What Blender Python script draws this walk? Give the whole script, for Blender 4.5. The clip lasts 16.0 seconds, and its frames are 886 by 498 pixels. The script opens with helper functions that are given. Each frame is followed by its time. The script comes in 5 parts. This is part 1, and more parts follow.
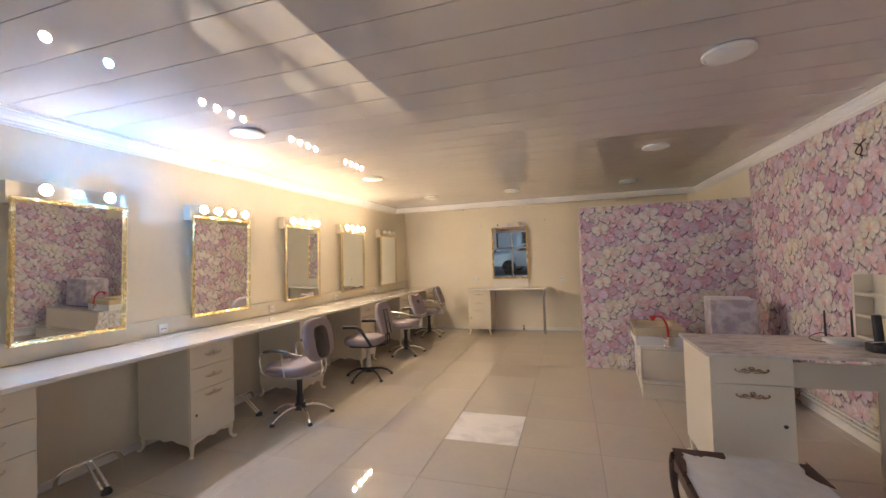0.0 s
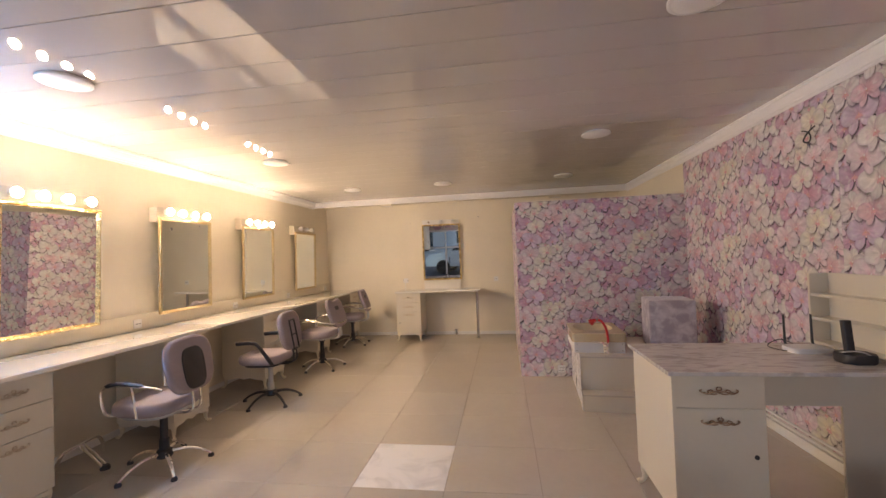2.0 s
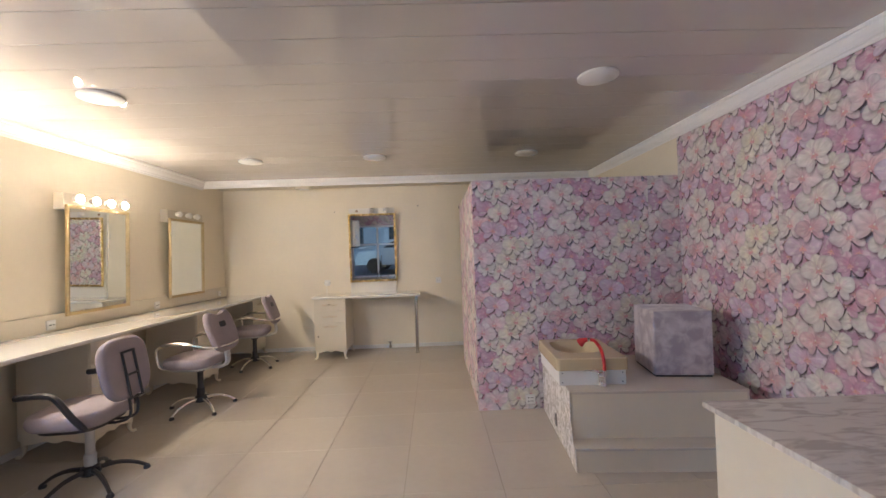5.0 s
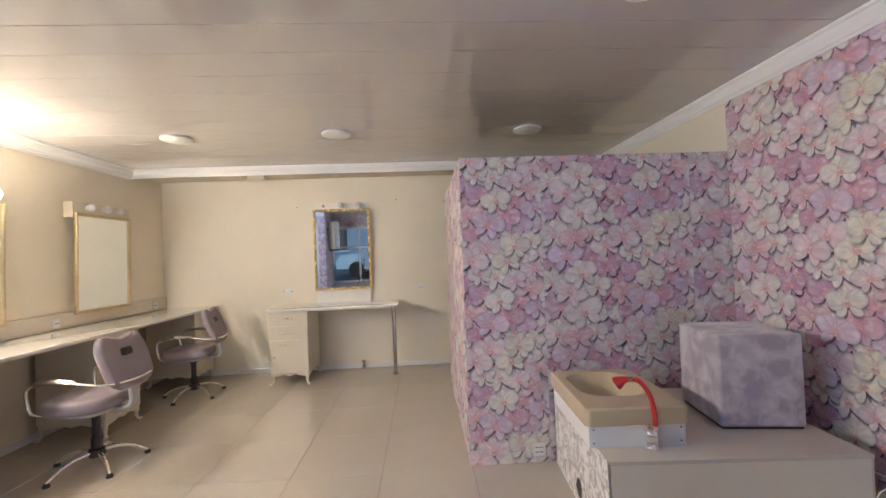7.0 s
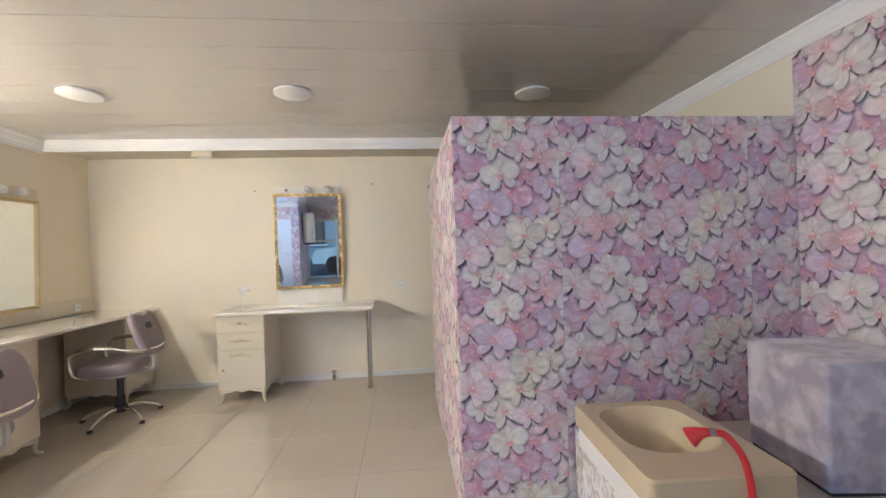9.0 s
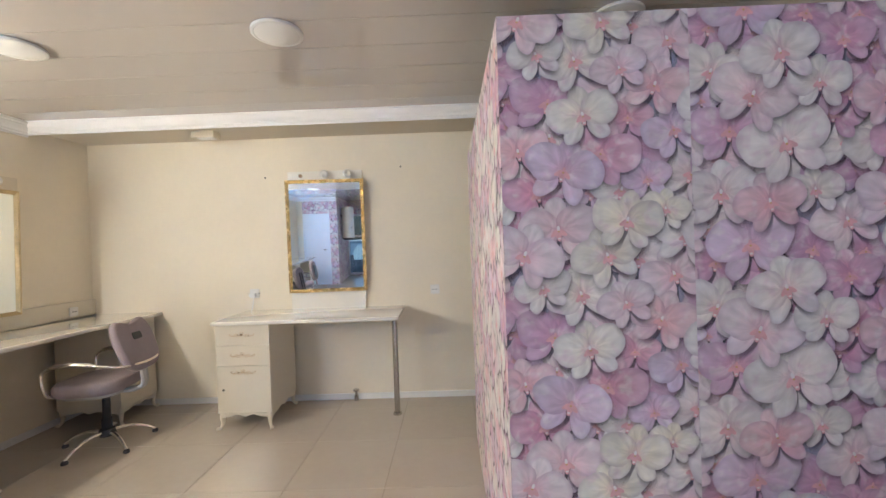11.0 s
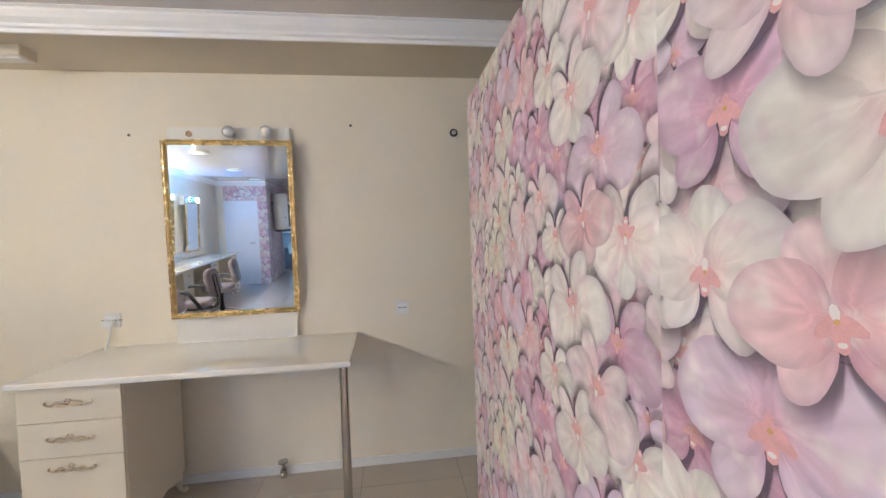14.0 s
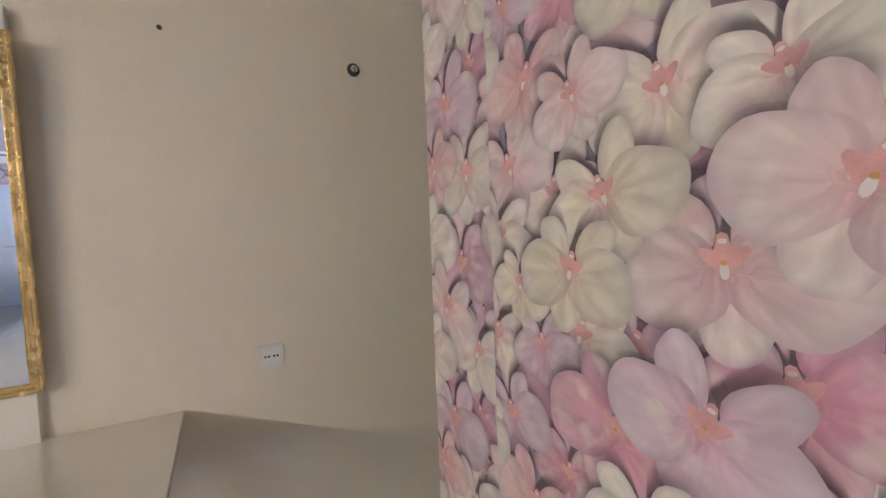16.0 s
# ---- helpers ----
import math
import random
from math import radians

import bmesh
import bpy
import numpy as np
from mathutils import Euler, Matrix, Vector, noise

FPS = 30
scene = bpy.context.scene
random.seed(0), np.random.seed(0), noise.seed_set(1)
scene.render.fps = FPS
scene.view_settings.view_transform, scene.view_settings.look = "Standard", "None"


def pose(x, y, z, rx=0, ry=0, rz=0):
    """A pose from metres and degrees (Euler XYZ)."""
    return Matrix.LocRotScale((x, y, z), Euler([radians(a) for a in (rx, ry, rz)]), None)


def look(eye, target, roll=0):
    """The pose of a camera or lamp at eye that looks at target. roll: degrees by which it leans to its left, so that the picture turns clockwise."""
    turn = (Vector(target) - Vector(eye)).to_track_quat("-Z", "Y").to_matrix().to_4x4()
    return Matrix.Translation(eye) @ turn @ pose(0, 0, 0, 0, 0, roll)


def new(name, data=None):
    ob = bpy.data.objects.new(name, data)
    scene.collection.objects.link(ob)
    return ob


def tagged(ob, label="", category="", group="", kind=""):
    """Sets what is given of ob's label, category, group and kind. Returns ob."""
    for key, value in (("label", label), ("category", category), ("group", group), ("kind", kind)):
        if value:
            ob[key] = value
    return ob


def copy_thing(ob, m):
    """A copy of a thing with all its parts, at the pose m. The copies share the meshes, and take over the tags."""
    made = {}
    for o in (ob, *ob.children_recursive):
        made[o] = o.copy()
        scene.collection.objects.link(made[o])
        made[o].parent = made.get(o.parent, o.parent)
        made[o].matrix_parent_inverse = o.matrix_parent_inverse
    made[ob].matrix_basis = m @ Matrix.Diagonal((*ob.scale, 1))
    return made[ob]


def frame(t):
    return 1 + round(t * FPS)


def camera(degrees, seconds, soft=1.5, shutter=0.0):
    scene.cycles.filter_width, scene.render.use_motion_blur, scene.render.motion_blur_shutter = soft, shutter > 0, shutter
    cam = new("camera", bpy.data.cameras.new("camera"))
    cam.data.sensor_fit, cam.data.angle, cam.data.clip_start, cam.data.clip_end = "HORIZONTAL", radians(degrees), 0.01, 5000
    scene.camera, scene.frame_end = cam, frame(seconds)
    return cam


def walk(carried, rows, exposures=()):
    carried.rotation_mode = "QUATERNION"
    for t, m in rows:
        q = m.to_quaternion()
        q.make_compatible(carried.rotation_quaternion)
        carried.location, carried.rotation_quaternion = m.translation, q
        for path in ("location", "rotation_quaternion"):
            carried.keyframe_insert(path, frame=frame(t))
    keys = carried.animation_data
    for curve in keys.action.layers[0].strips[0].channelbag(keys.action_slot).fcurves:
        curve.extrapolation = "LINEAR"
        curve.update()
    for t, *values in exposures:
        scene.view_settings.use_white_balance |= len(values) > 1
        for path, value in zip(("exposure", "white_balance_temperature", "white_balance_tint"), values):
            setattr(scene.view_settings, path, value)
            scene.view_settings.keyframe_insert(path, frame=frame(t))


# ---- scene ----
cam = camera(95.3, 16.0)
PATH = [
    (0, (0.095, 0.005, 1.467), (-0.502, 1.913, 1.517), -1.9),
    (0.5, (0.11, 0.107, 1.465), (-0.405, 2.039, 1.509), -1.9),
    (1, (0.157, 0.304, 1.475), (-0.285, 2.254, 1.519), -2.0),
    (1.5, (0.149, 0.454, 1.463), (-0.215, 2.421, 1.498), -2.1),
    (2, (0.076, 0.67, 1.457), (-0.214, 2.648, 1.496), -2.2),
    (2.5, (0.011, 0.894, 1.45), (-0.19, 2.884, 1.477), -2.1),
    (3, (0.02, 1.147, 1.451), (-0.114, 3.142, 1.494), -2.0),
    (3.5, (0.017, 1.357, 1.442), (-0.036, 3.357, 1.469), -1.8),
    (4, (-0.118, 1.536, 1.446), (-0.121, 3.536, 1.466), -1.8),
    (6.5, (-0.103, 2.656, 1.404), (-0.021, 4.654, 1.433), -2.1),
    (7, (-0.029, 2.875, 1.418), (0.076, 4.872, 1.451), -2.2),
    (7.5, (-0.02, 3.053, 1.406), (0.138, 5.047, 1.424), -2.3),
    (8, (-0.106, 3.227, 1.417), (0.11, 5.215, 1.433), -2.2),
    (8.5, (-0.114, 3.387, 1.408), (0.109, 5.374, 1.405), -2.1),
    (9, (-0.017, 3.58, 1.403), (0.178, 5.57, 1.408), -1.9),
    (11.5, (0.087, 4.604, 1.424), (0.031, 6.603, 1.392), -1.9),
    (12, (0.073, 4.783, 1.448), (0.012, 6.782, 1.396), -1.8),
    (12.5, (-0.011, 4.99, 1.45), (-0.055, 6.989, 1.397), -1.8),
    (13, (-0.026, 5.203, 1.444), (-0.048, 7.202, 1.397), -1.9),
    (13.5, (-0.039, 5.401, 1.46), (0.035, 7.399, 1.406), -1.8),
    (14, (-0.117, 5.602, 1.467), (0.136, 7.585, 1.403), -1.8),
    (14.5, (-0.187, 5.82, 1.472), (0.231, 7.775, 1.395), -2.0),
    (15, (-0.143, 6.051, 1.465), (0.468, 7.954, 1.395), -2.0),
    (15.5, (-0.15, 6.288, 1.477), (0.63, 8.126, 1.365), -2.0),
    (16, (-0.172, 6.563, 1.472), (0.755, 8.333, 1.373), -2.1),
]
LIGHT = [(0, 1.15, 7300, 16), (2, 1.17, 7500, 21), (3.5, 1.16, 6500, 16), (6.5, 1.4, 6000, 12), (9, 1.66, 5650, 7), (12.5, 1.66, 5600, 9), (13.5, 1.62, 5450, 10), (14.5, 1.22, 5550, 10), (16, 1.1, 5750, 12)]
walk(cam, [(t, look(eye, target, roll)) for t, eye, target, roll in PATH], exposures=LIGHT)

# ---- world, sun, exposure ----
world = bpy.data.worlds.new("world")
scene.world = world
world.use_nodes = True
_wn = world.node_tree.nodes
_sky = _wn.new("ShaderNodeTexSky")
_sky.sky_type, _sky.sun_disc = "NISHITA", False
_sky.sun_elevation, _sky.sun_rotation = radians(55), radians(200)
_sky.dust_density, _sky.ozone_density, _sky.air_density = 0.1, 4.0, 1.4
world.node_tree.links.new(_sky.outputs[0], _wn["Background"].inputs[0])
_wn["Background"].inputs[1].default_value = 0.07
_sun = new("sun", bpy.data.lights.new("sun", "SUN"))
_sun.data.energy, _sun.data.angle, _sun.data.color = 0.5, radians(12), (1.0, 0.97, 0.92)
_sun.matrix_world = look((3, 6, 8), (0, 0, 0))

# the daylight of the shop front, standing in its opening
_day = new("daylight", bpy.data.lights.new("daylight", "AREA"))
_day.data.shape, _day.data.size, _day.data.size_y = "RECTANGLE", 1.75, 1.9
_day.data.energy, _day.data.color = 11.0, (0.8, 0.9, 1.0)
_day.matrix_world = look((0.98, -2.17, 1.08), (0.98, 3.0, 1.08))

# ---- materials ----
def material(name, colour, rough=0.5, metal=0.0, vary=0.06, scale=6.0, bump=0.0, bump_scale=80.0, spec=0.5, fine=0.0, coat=0.0):
    """A surface with two scales of tone: broad stains and a fine grain."""
    m = bpy.data.materials.new(name)
    m.use_nodes = True
    n, l = m.node_tree.nodes, m.node_tree.links
    p = n["Principled BSDF"]
    p.inputs["Roughness"].default_value, p.inputs["Metallic"].default_value = rough, metal
    p.inputs["Specular IOR Level"].default_value = spec
    p.inputs["Coat Weight"].default_value = coat
    c = n.new("ShaderNodeTexCoord")
    a = n.new("ShaderNodeTexNoise")
    a.inputs["Scale"].default_value, a.inputs["Detail"].default_value = scale, 4.0
    b = n.new("ShaderNodeTexNoise")
    b.inputs["Scale"].default_value, b.inputs["Detail"].default_value = scale * 14, 2.0
    l.new(c.outputs["Object"], a.inputs["Vector"])
    l.new(c.outputs["Object"], b.inputs["Vector"])
    s = n.new("ShaderNodeMath")
    s.operation = "MULTIPLY_ADD"
    l.new(b.outputs[0], s.inputs[0])
    s.inputs[1].default_value = 0.35 + fine
    l.new(a.outputs[0], s.inputs[2])
    r = n.new("ShaderNodeMapRange")
    r.inputs["From Min"].default_value, r.inputs["From Max"].default_value = 0.35, 1.05
    r.inputs["To Min"].default_value, r.inputs["To Max"].default_value = 1 - vary, 1 + vary
    l.new(s.outputs[0], r.inputs["Value"])
    mix = n.new("ShaderNodeVectorMath")
    mix.operation = "SCALE"
    mix.inputs[0].default_value = colour
    l.new(r.outputs[0], mix.inputs["Scale"])
    l.new(mix.outputs[0], p.inputs["Base Color"])
    rr = n.new("ShaderNodeMapRange")
    rr.inputs["To Min"].default_value, rr.inputs["To Max"].default_value = max(rough * 0.8, 0.02), min(rough * 1.25, 1)
    l.new(a.outputs[0], rr.inputs["Value"])
    l.new(rr.outputs[0], p.inputs["Roughness"])
    if bump:
        k = n.new("ShaderNodeBump")
        t = n.new("ShaderNodeTexNoise")
        t.inputs["Scale"].default_value, t.inputs["Detail"].default_value = bump_scale, 3.0
        l.new(c.outputs["Object"], t.inputs["Vector"])
        l.new(t.outputs[0], k.inputs["Height"])
        k.inputs["Strength"].default_value, k.inputs["Distance"].default_value = bump, 0.01
        l.new(k.outputs[0], p.inputs["Normal"])
    return m


def glowing(name, colour, strength):
    m = bpy.data.materials.new(name)
    m.use_nodes = True
    p = m.node_tree.nodes["Principled BSDF"]
    p.inputs["Base Color"].default_value = (0.9, 0.88, 0.84, 1)
    p.inputs["Emission Color"].default_value, p.inputs["Emission Strength"].default_value = (*colour, 1), strength
    return m


def marble(name, base, vein, scale, rough, sharp=0.5, stretch=(1, 1, 1)):
    """Veined stone or a laminate printed like it."""
    m = material(name, base, rough)
    n, l = m.node_tree.nodes, m.node_tree.links
    p = n["Principled BSDF"]
    c = n.new("ShaderNodeTexCoord")
    g = n.new("ShaderNodeMapping")
    g.inputs["Scale"].default_value = stretch
    g.inputs["Rotation"].default_value = (0, 0, 0.6)
    l.new(c.outputs["Object"], g.inputs["Vector"])
    t = n.new("ShaderNodeTexNoise")
    t.inputs["Scale"].default_value, t.inputs["Detail"].default_value, t.inputs["Distortion"].default_value = scale, 6.0, 1.2
    l.new(g.outputs[0], t.inputs["Vector"])
    r = n.new("ShaderNodeValToRGB")
    e = r.color_ramp.elements
    e[0].position, e[0].color = sharp - 0.08, (*vein, 1)
    e[1].position, e[1].color = sharp + 0.08, (*base, 1)
    l.new(t.outputs[0], r.inputs[0])
    l.new(r.outputs[0], p.inputs["Base Color"])
    return m


CREAM = material("cream_paint", (0.83, 0.755, 0.61), 0.55, vary=0.05, scale=1.6, bump=0.08, bump_scale=120)
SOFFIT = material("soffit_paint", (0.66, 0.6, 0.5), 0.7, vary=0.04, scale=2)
CORNICE = material("cornice_plaster", (0.87, 0.86, 0.85), 0.5, vary=0.03, scale=3)
LACQUER = material("cream_lacquer", (0.72, 0.655, 0.53), 0.3, vary=0.04, scale=3, coat=0.2)
COUNTER = material("counter_lacquer", (0.85, 0.82, 0.75), 0.05, vary=0.03, scale=3, spec=0.9, coat=0.8)
WHITE = material("white_plastic", (0.8, 0.79, 0.76), 0.35, vary=0.03)
GLASSY = material("lamp_diffuser", (0.84, 0.83, 0.8), 0.3, vary=0.02)
DARK = material("dark_metal", (0.03, 0.028, 0.03), 0.35, vary=0.15, scale=10)
BLACK = material("black_plastic", (0.025, 0.024, 0.028), 0.4, vary=0.2, scale=12)
CHROME = material("chrome", (0.95, 0.94, 0.93), 0.05, metal=1.0, vary=0.05, scale=9)
STEEL = material("brushed_steel", (0.55, 0.53, 0.5), 0.24, metal=1.0, vary=0.06, scale=14)
LEATHER = material("brown_leatherette", (0.06, 0.026, 0.018), 0.55, vary=0.3, scale=16, bump=0.2, bump_scale=150)
TAN = material("tarnished_pull", (0.62, 0.5, 0.36), 0.4, metal=0.1, vary=0.15, scale=40)
BRONZE = material("antique_bronze", (0.34, 0.22, 0.14), 0.35, metal=0.85, vary=0.25, scale=40)
BRASS = material("aged_brass", (0.66, 0.54, 0.38), 0.28, metal=0.9, vary=0.2, scale=40)
RED = material("red_rubber", (0.55, 0.03, 0.03), 0.35, vary=0.08, scale=20)
CRIMSON = material("crimson_plastic", (0.35, 0.015, 0.04), 0.4, vary=0.08, scale=8)
BEIGE = material("beige_ceramic", (0.58, 0.47, 0.3), 0.18, vary=0.05, scale=5, coat=0.3)
FABRIC = material("mauve_fabric", (0.34, 0.29, 0.31), 0.85, vary=0.12, scale=9, bump=0.3, bump_scale=600, spec=0.2)
SHELL = material("grey_shell", (0.5, 0.49, 0.48), 0.5, vary=0.06, scale=9)
DECK = material("beige_laminate", (0.62, 0.56, 0.485), 0.14, vary=0.05, scale=4)
WOOD = material("dark_walnut", (0.05, 0.022, 0.014), 0.28, vary=0.35, scale=14)
TORN = material("worn_lining", (0.55, 0.54, 0.53), 0.8, vary=0.12, scale=16, bump=0.3, bump_scale=200)
HEATER = material("heater_enamel", (0.78, 0.76, 0.7), 0.22, vary=0.03)
DOORW = material("white_door_paint", (0.8, 0.82, 0.85), 0.4, vary=0.03)
ASPHALT = material("asphalt", (0.06, 0.06, 0.062), 0.9, vary=0.25, scale=4, bump=0.4, bump_scale=90)
CARPAINT = material("pale_blue_car_paint", (0.5, 0.6, 0.68), 0.2, metal=0.2, vary=0.03, coat=0.6)
CARGLASS = material("car_glass", (0.03, 0.045, 0.055), 0.05, vary=0.05)
TYRE = material("tyre_rubber", (0.02, 0.02, 0.02), 0.8, vary=0.2, scale=20)
GROUT = material("grout", (0.24, 0.21, 0.18), 0.9, vary=0.2, scale=20)
# mirror glass whose dark reflection is put into the base colour
DARK_MIRROR = material("dark_mirror_panel", (0.1, 0.085, 0.07), 0.12, vary=0.1, scale=3)
TOPLAM = marble("marble_laminate", (0.66, 0.62, 0.57), (0.47, 0.43, 0.39), 7.0, 0.22, 0.45, (1, 3, 1))
MIRROR_BOARD = material("white_board", (0.84, 0.81, 0.74), 0.35, vary=0.03)
# the blue-grey of shade is put into this backdrop's colour
FACADE = material("blue_shade_render", (0.26, 0.33, 0.4), 0.85, vary=0.12, scale=1.2, bump=0.2)
MARBLE = marble("white_marble_tile", (0.86, 0.84, 0.81), (0.64, 0.62, 0.6), 3.0, 0.12, 0.4)

# gilt: metal with a chased relief
GOLD = material("gilt_frame", (0.9, 0.72, 0.38), 0.26, metal=1.0, vary=0.2, scale=24, bump=0.3, bump_scale=60)
OLDGOLD = material("dull_gilt_frame", (0.62, 0.48, 0.26), 0.3, metal=0.9, vary=0.15, scale=24, bump=0.5, bump_scale=60)

# silvered glass
MIRROR = bpy.data.materials.new("mirror_silver")
MIRROR.use_nodes = True
_p = MIRROR.node_tree.nodes["Principled BSDF"]
_p.inputs["Base Color"].default_value, _p.inputs["Metallic"].default_value, _p.inputs["Roughness"].default_value = (0.86, 0.9, 0.9, 1), 1.0, 0.015

GLASS = bpy.data.materials.new("window_glass")
GLASS.use_nodes = True
_p = GLASS.node_tree.nodes["Principled BSDF"]
_p.inputs["Base Color"].default_value, _p.inputs["Roughness"].default_value = (0.85, 0.93, 0.98, 1), 0.01
_p.inputs["Transmission Weight"].default_value, _p.inputs["IOR"].default_value = 1.0, 1.45


def floor_tile_material():
    m = material("polished_tile", (0.53, 0.47, 0.395), 0.035, vary=0.07, scale=1.3, spec=0.95)
    n, l = m.node_tree.nodes, m.node_tree.links
    p = n["Principled BSDF"]
    src = p.inputs["Base Color"].links[0].from_socket
    o = n.new("ShaderNodeObjectInfo")
    r = n.new("ShaderNodeMapRange")
    r.inputs["To Min"].default_value, r.inputs["To Max"].default_value = 0.985, 1.015
    l.new(o.outputs["Random"], r.inputs["Value"])
    s = n.new("ShaderNodeVectorMath")
    s.operation = "SCALE"
    l.new(src, s.inputs[0])
    l.new(r.outputs[0], s.inputs["Scale"])
    l.new(s.outputs[0], p.inputs["Base Color"])
    return m


TILE = floor_tile_material()


def ceiling_material():
    """Glossy white sheet, slightly wavy, as plastic ceiling boards are."""
    m = material("glossy_ceiling_board", (0.57, 0.53, 0.495), 0.3, vary=0.03, scale=1.2, coat=1.0)
    n, l = m.node_tree.nodes, m.node_tree.links
    p = n["Principled BSDF"]
    c = n.new("ShaderNodeTexCoord")
    g = n.new("ShaderNodeMapping")
    g.inputs["Scale"].default_value = (0.5, 7.0, 1.0)
    l.new(c.outputs["Object"], g.inputs["Vector"])
    t = n.new("ShaderNodeTexNoise")
    t.inputs["Scale"].default_value, t.inputs["Detail"].default_value = 1.0, 1.0
    l.new(g.outputs[0], t.inputs["Vector"])
    k = n.new("ShaderNodeBump")
    k.inputs["Strength"].default_value, k.inputs["Distance"].default_value = 0.02, 0.001
    l.new(t.outputs[0], k.inputs["Height"])
    l.new(k.outputs[0], p.inputs["Coat Normal"])
    p.inputs["Coat Roughness"].default_value = 0.012
    p.inputs["Specular IOR Level"].default_value = 0.0
    p.inputs["Coat IOR"].default_value = 2.35
    return m


CEILING = ceiling_material()


def velvet_material():
    m = material("crushed_velvet", (0.4, 0.345, 0.385), 0.75, vary=0.1, scale=8, spec=0.2)
    n, l = m.node_tree.nodes, m.node_tree.links
    p = n["Principled BSDF"]
    c = n.new("ShaderNodeTexCoord")
    t = n.new("ShaderNodeTexNoise")
    t.inputs["Scale"].default_value, t.inputs["Detail"].default_value, t.inputs["Distortion"].default_value = 11.0, 5.0, 0.5
    l.new(c.outputs["Object"], t.inputs["Vector"])
    r = n.new("ShaderNodeValToRGB")
    e = r.color_ramp.elements
    e[0].position, e[0].color = 0.4, (0.37, 0.325, 0.37, 1)
    e[1].position, e[1].color = 0.64, (0.58, 0.54, 0.565, 1)
    l.new(t.outputs[0], r.inputs[0])
    l.new(r.outputs[0], p.inputs["Base Color"])
    p.inputs["Sheen Weight"].default_value = 0.35
    return m


VELVET = velvet_material()


def print_material():
    """Printed orchid petals: 'petal' holds the way from heart to rim and the flower's own tone."""
    m = bpy.data.materials.new("orchid_print")
    m.use_nodes = True
    n, l = m.node_tree.nodes, m.node_tree.links
    p = n["Principled BSDF"]
    p.inputs["Roughness"].default_value = 0.5
    p.inputs["Specular IOR Level"].default_value = 0.3
    u = n.new("ShaderNodeUVMap")
    u.uv_map = "petal"
    s = n.new("ShaderNodeSeparateXYZ")
    l.new(u.outputs[0], s.inputs[0])

    def tones(stops):
        r = n.new("ShaderNodeValToRGB")
        r.color_ramp.interpolation = "LINEAR"
        e = r.color_ramp.elements
        while len(e) < len(stops):
            e.new(0.5)
        for k, (at, col) in zip(e, stops):
            k.position, k.color = at, (*col, 1)
        l.new(s.outputs[1], r.inputs[0])
        return r

    heart = tones([(0.0, (0.76, 0.69, 0.5)), (0.2, (0.76, 0.71, 0.64)), (0.4, (0.75, 0.57, 0.6)), (0.52, (0.72, 0.46, 0.48)), (0.66, (0.59, 0.28, 0.38)), (0.82, (0.58, 0.33, 0.46)), (1.0, (0.66, 0.51, 0.62))])
    rim = tones([(0.0, (0.72, 0.69, 0.57)), (0.2, (0.72, 0.71, 0.67)), (0.4, (0.72, 0.63, 0.65)), (0.52, (0.73, 0.56, 0.57)), (0.66, (0.62, 0.39, 0.49)), (0.82, (0.58, 0.41, 0.52)), (1.0, (0.66, 0.58, 0.67))])
    f = n.new("ShaderNodeMapRange")
    f.interpolation_type = "SMOOTHSTEP"
    f.inputs["From Min"].default_value, f.inputs["From Max"].default_value = 0.12, 0.85
    l.new(s.outputs[0], f.inputs["Value"])
    mix = n.new("ShaderNodeMix")
    mix.data_type = "RGBA"
    l.new(f.outputs[0], mix.inputs["Factor"])
    l.new(heart.outputs[0], mix.inputs["A"])
    l.new(rim.outputs[0], mix.inputs["B"])
    c = n.new("ShaderNodeTexCoord")

    def wash(src, size, at0, at1, most, colour):
        """A soft printed wash of another tint over the petals."""
        t = n.new("ShaderNodeTexNoise")
        t.inputs["Scale"].default_value, t.inputs["Detail"].default_value = size, 2.0
        l.new(c.outputs["Object"], t.inputs["Vector"])
        r = n.new("ShaderNodeMapRange")
        r.interpolation_type = "SMOOTHSTEP"
        r.inputs["From Min"].default_value, r.inputs["From Max"].default_value, r.inputs["To Max"].default_value = at0, at1, most
        l.new(t.outputs[0], r.inputs["Value"])
        w = n.new("ShaderNodeMix")
        w.data_type = "RGBA"
        l.new(r.outputs[0], w.inputs["Factor"])
        l.new(src, w.inputs["A"])
        w.inputs["B"].default_value = (*colour, 1)
        return w.outputs["Result"]

    # the flush about the heart
    fl = n.new("ShaderNodeMapRange")
    fl.interpolation_type = "SMOOTHSTEP"
    fl.inputs["From Min"].default_value, fl.inputs["From Max"].default_value, fl.inputs["To Max"].default_value = 0.34, 0.06, 0.5
    l.new(s.outputs[0], fl.inputs["Value"])
    flush = n.new("ShaderNodeMix")
    flush.data_type = "RGBA"
    l.new(fl.outputs[0], flush.inputs["Factor"])
    l.new(mix.outputs["Result"], flush.inputs["A"])
    flush.inputs["B"].default_value = (0.66, 0.36, 0.41, 1)
    tint = wash(flush.outputs["Result"], 21.0, 0.5, 0.72, 0.45, (0.64, 0.45, 0.54))
    tint = wash(tint, 24.0, 0.5, 0.3, 0.5, (0.8, 0.77, 0.73))
    g = n.new("ShaderNodeNewGeometry")
    own = n.new("ShaderNodeMapRange")
    own.inputs["To Min"].default_value, own.inputs["To Max"].default_value = 0.9, 1.08
    l.new(g.outputs["Random Per Island"], own.inputs["Value"])
    k = n.new("ShaderNodeVectorMath")
    k.operation = "SCALE"
    l.new(tint, k.inputs[0])
    l.new(own.outputs[0], k.inputs["Scale"])
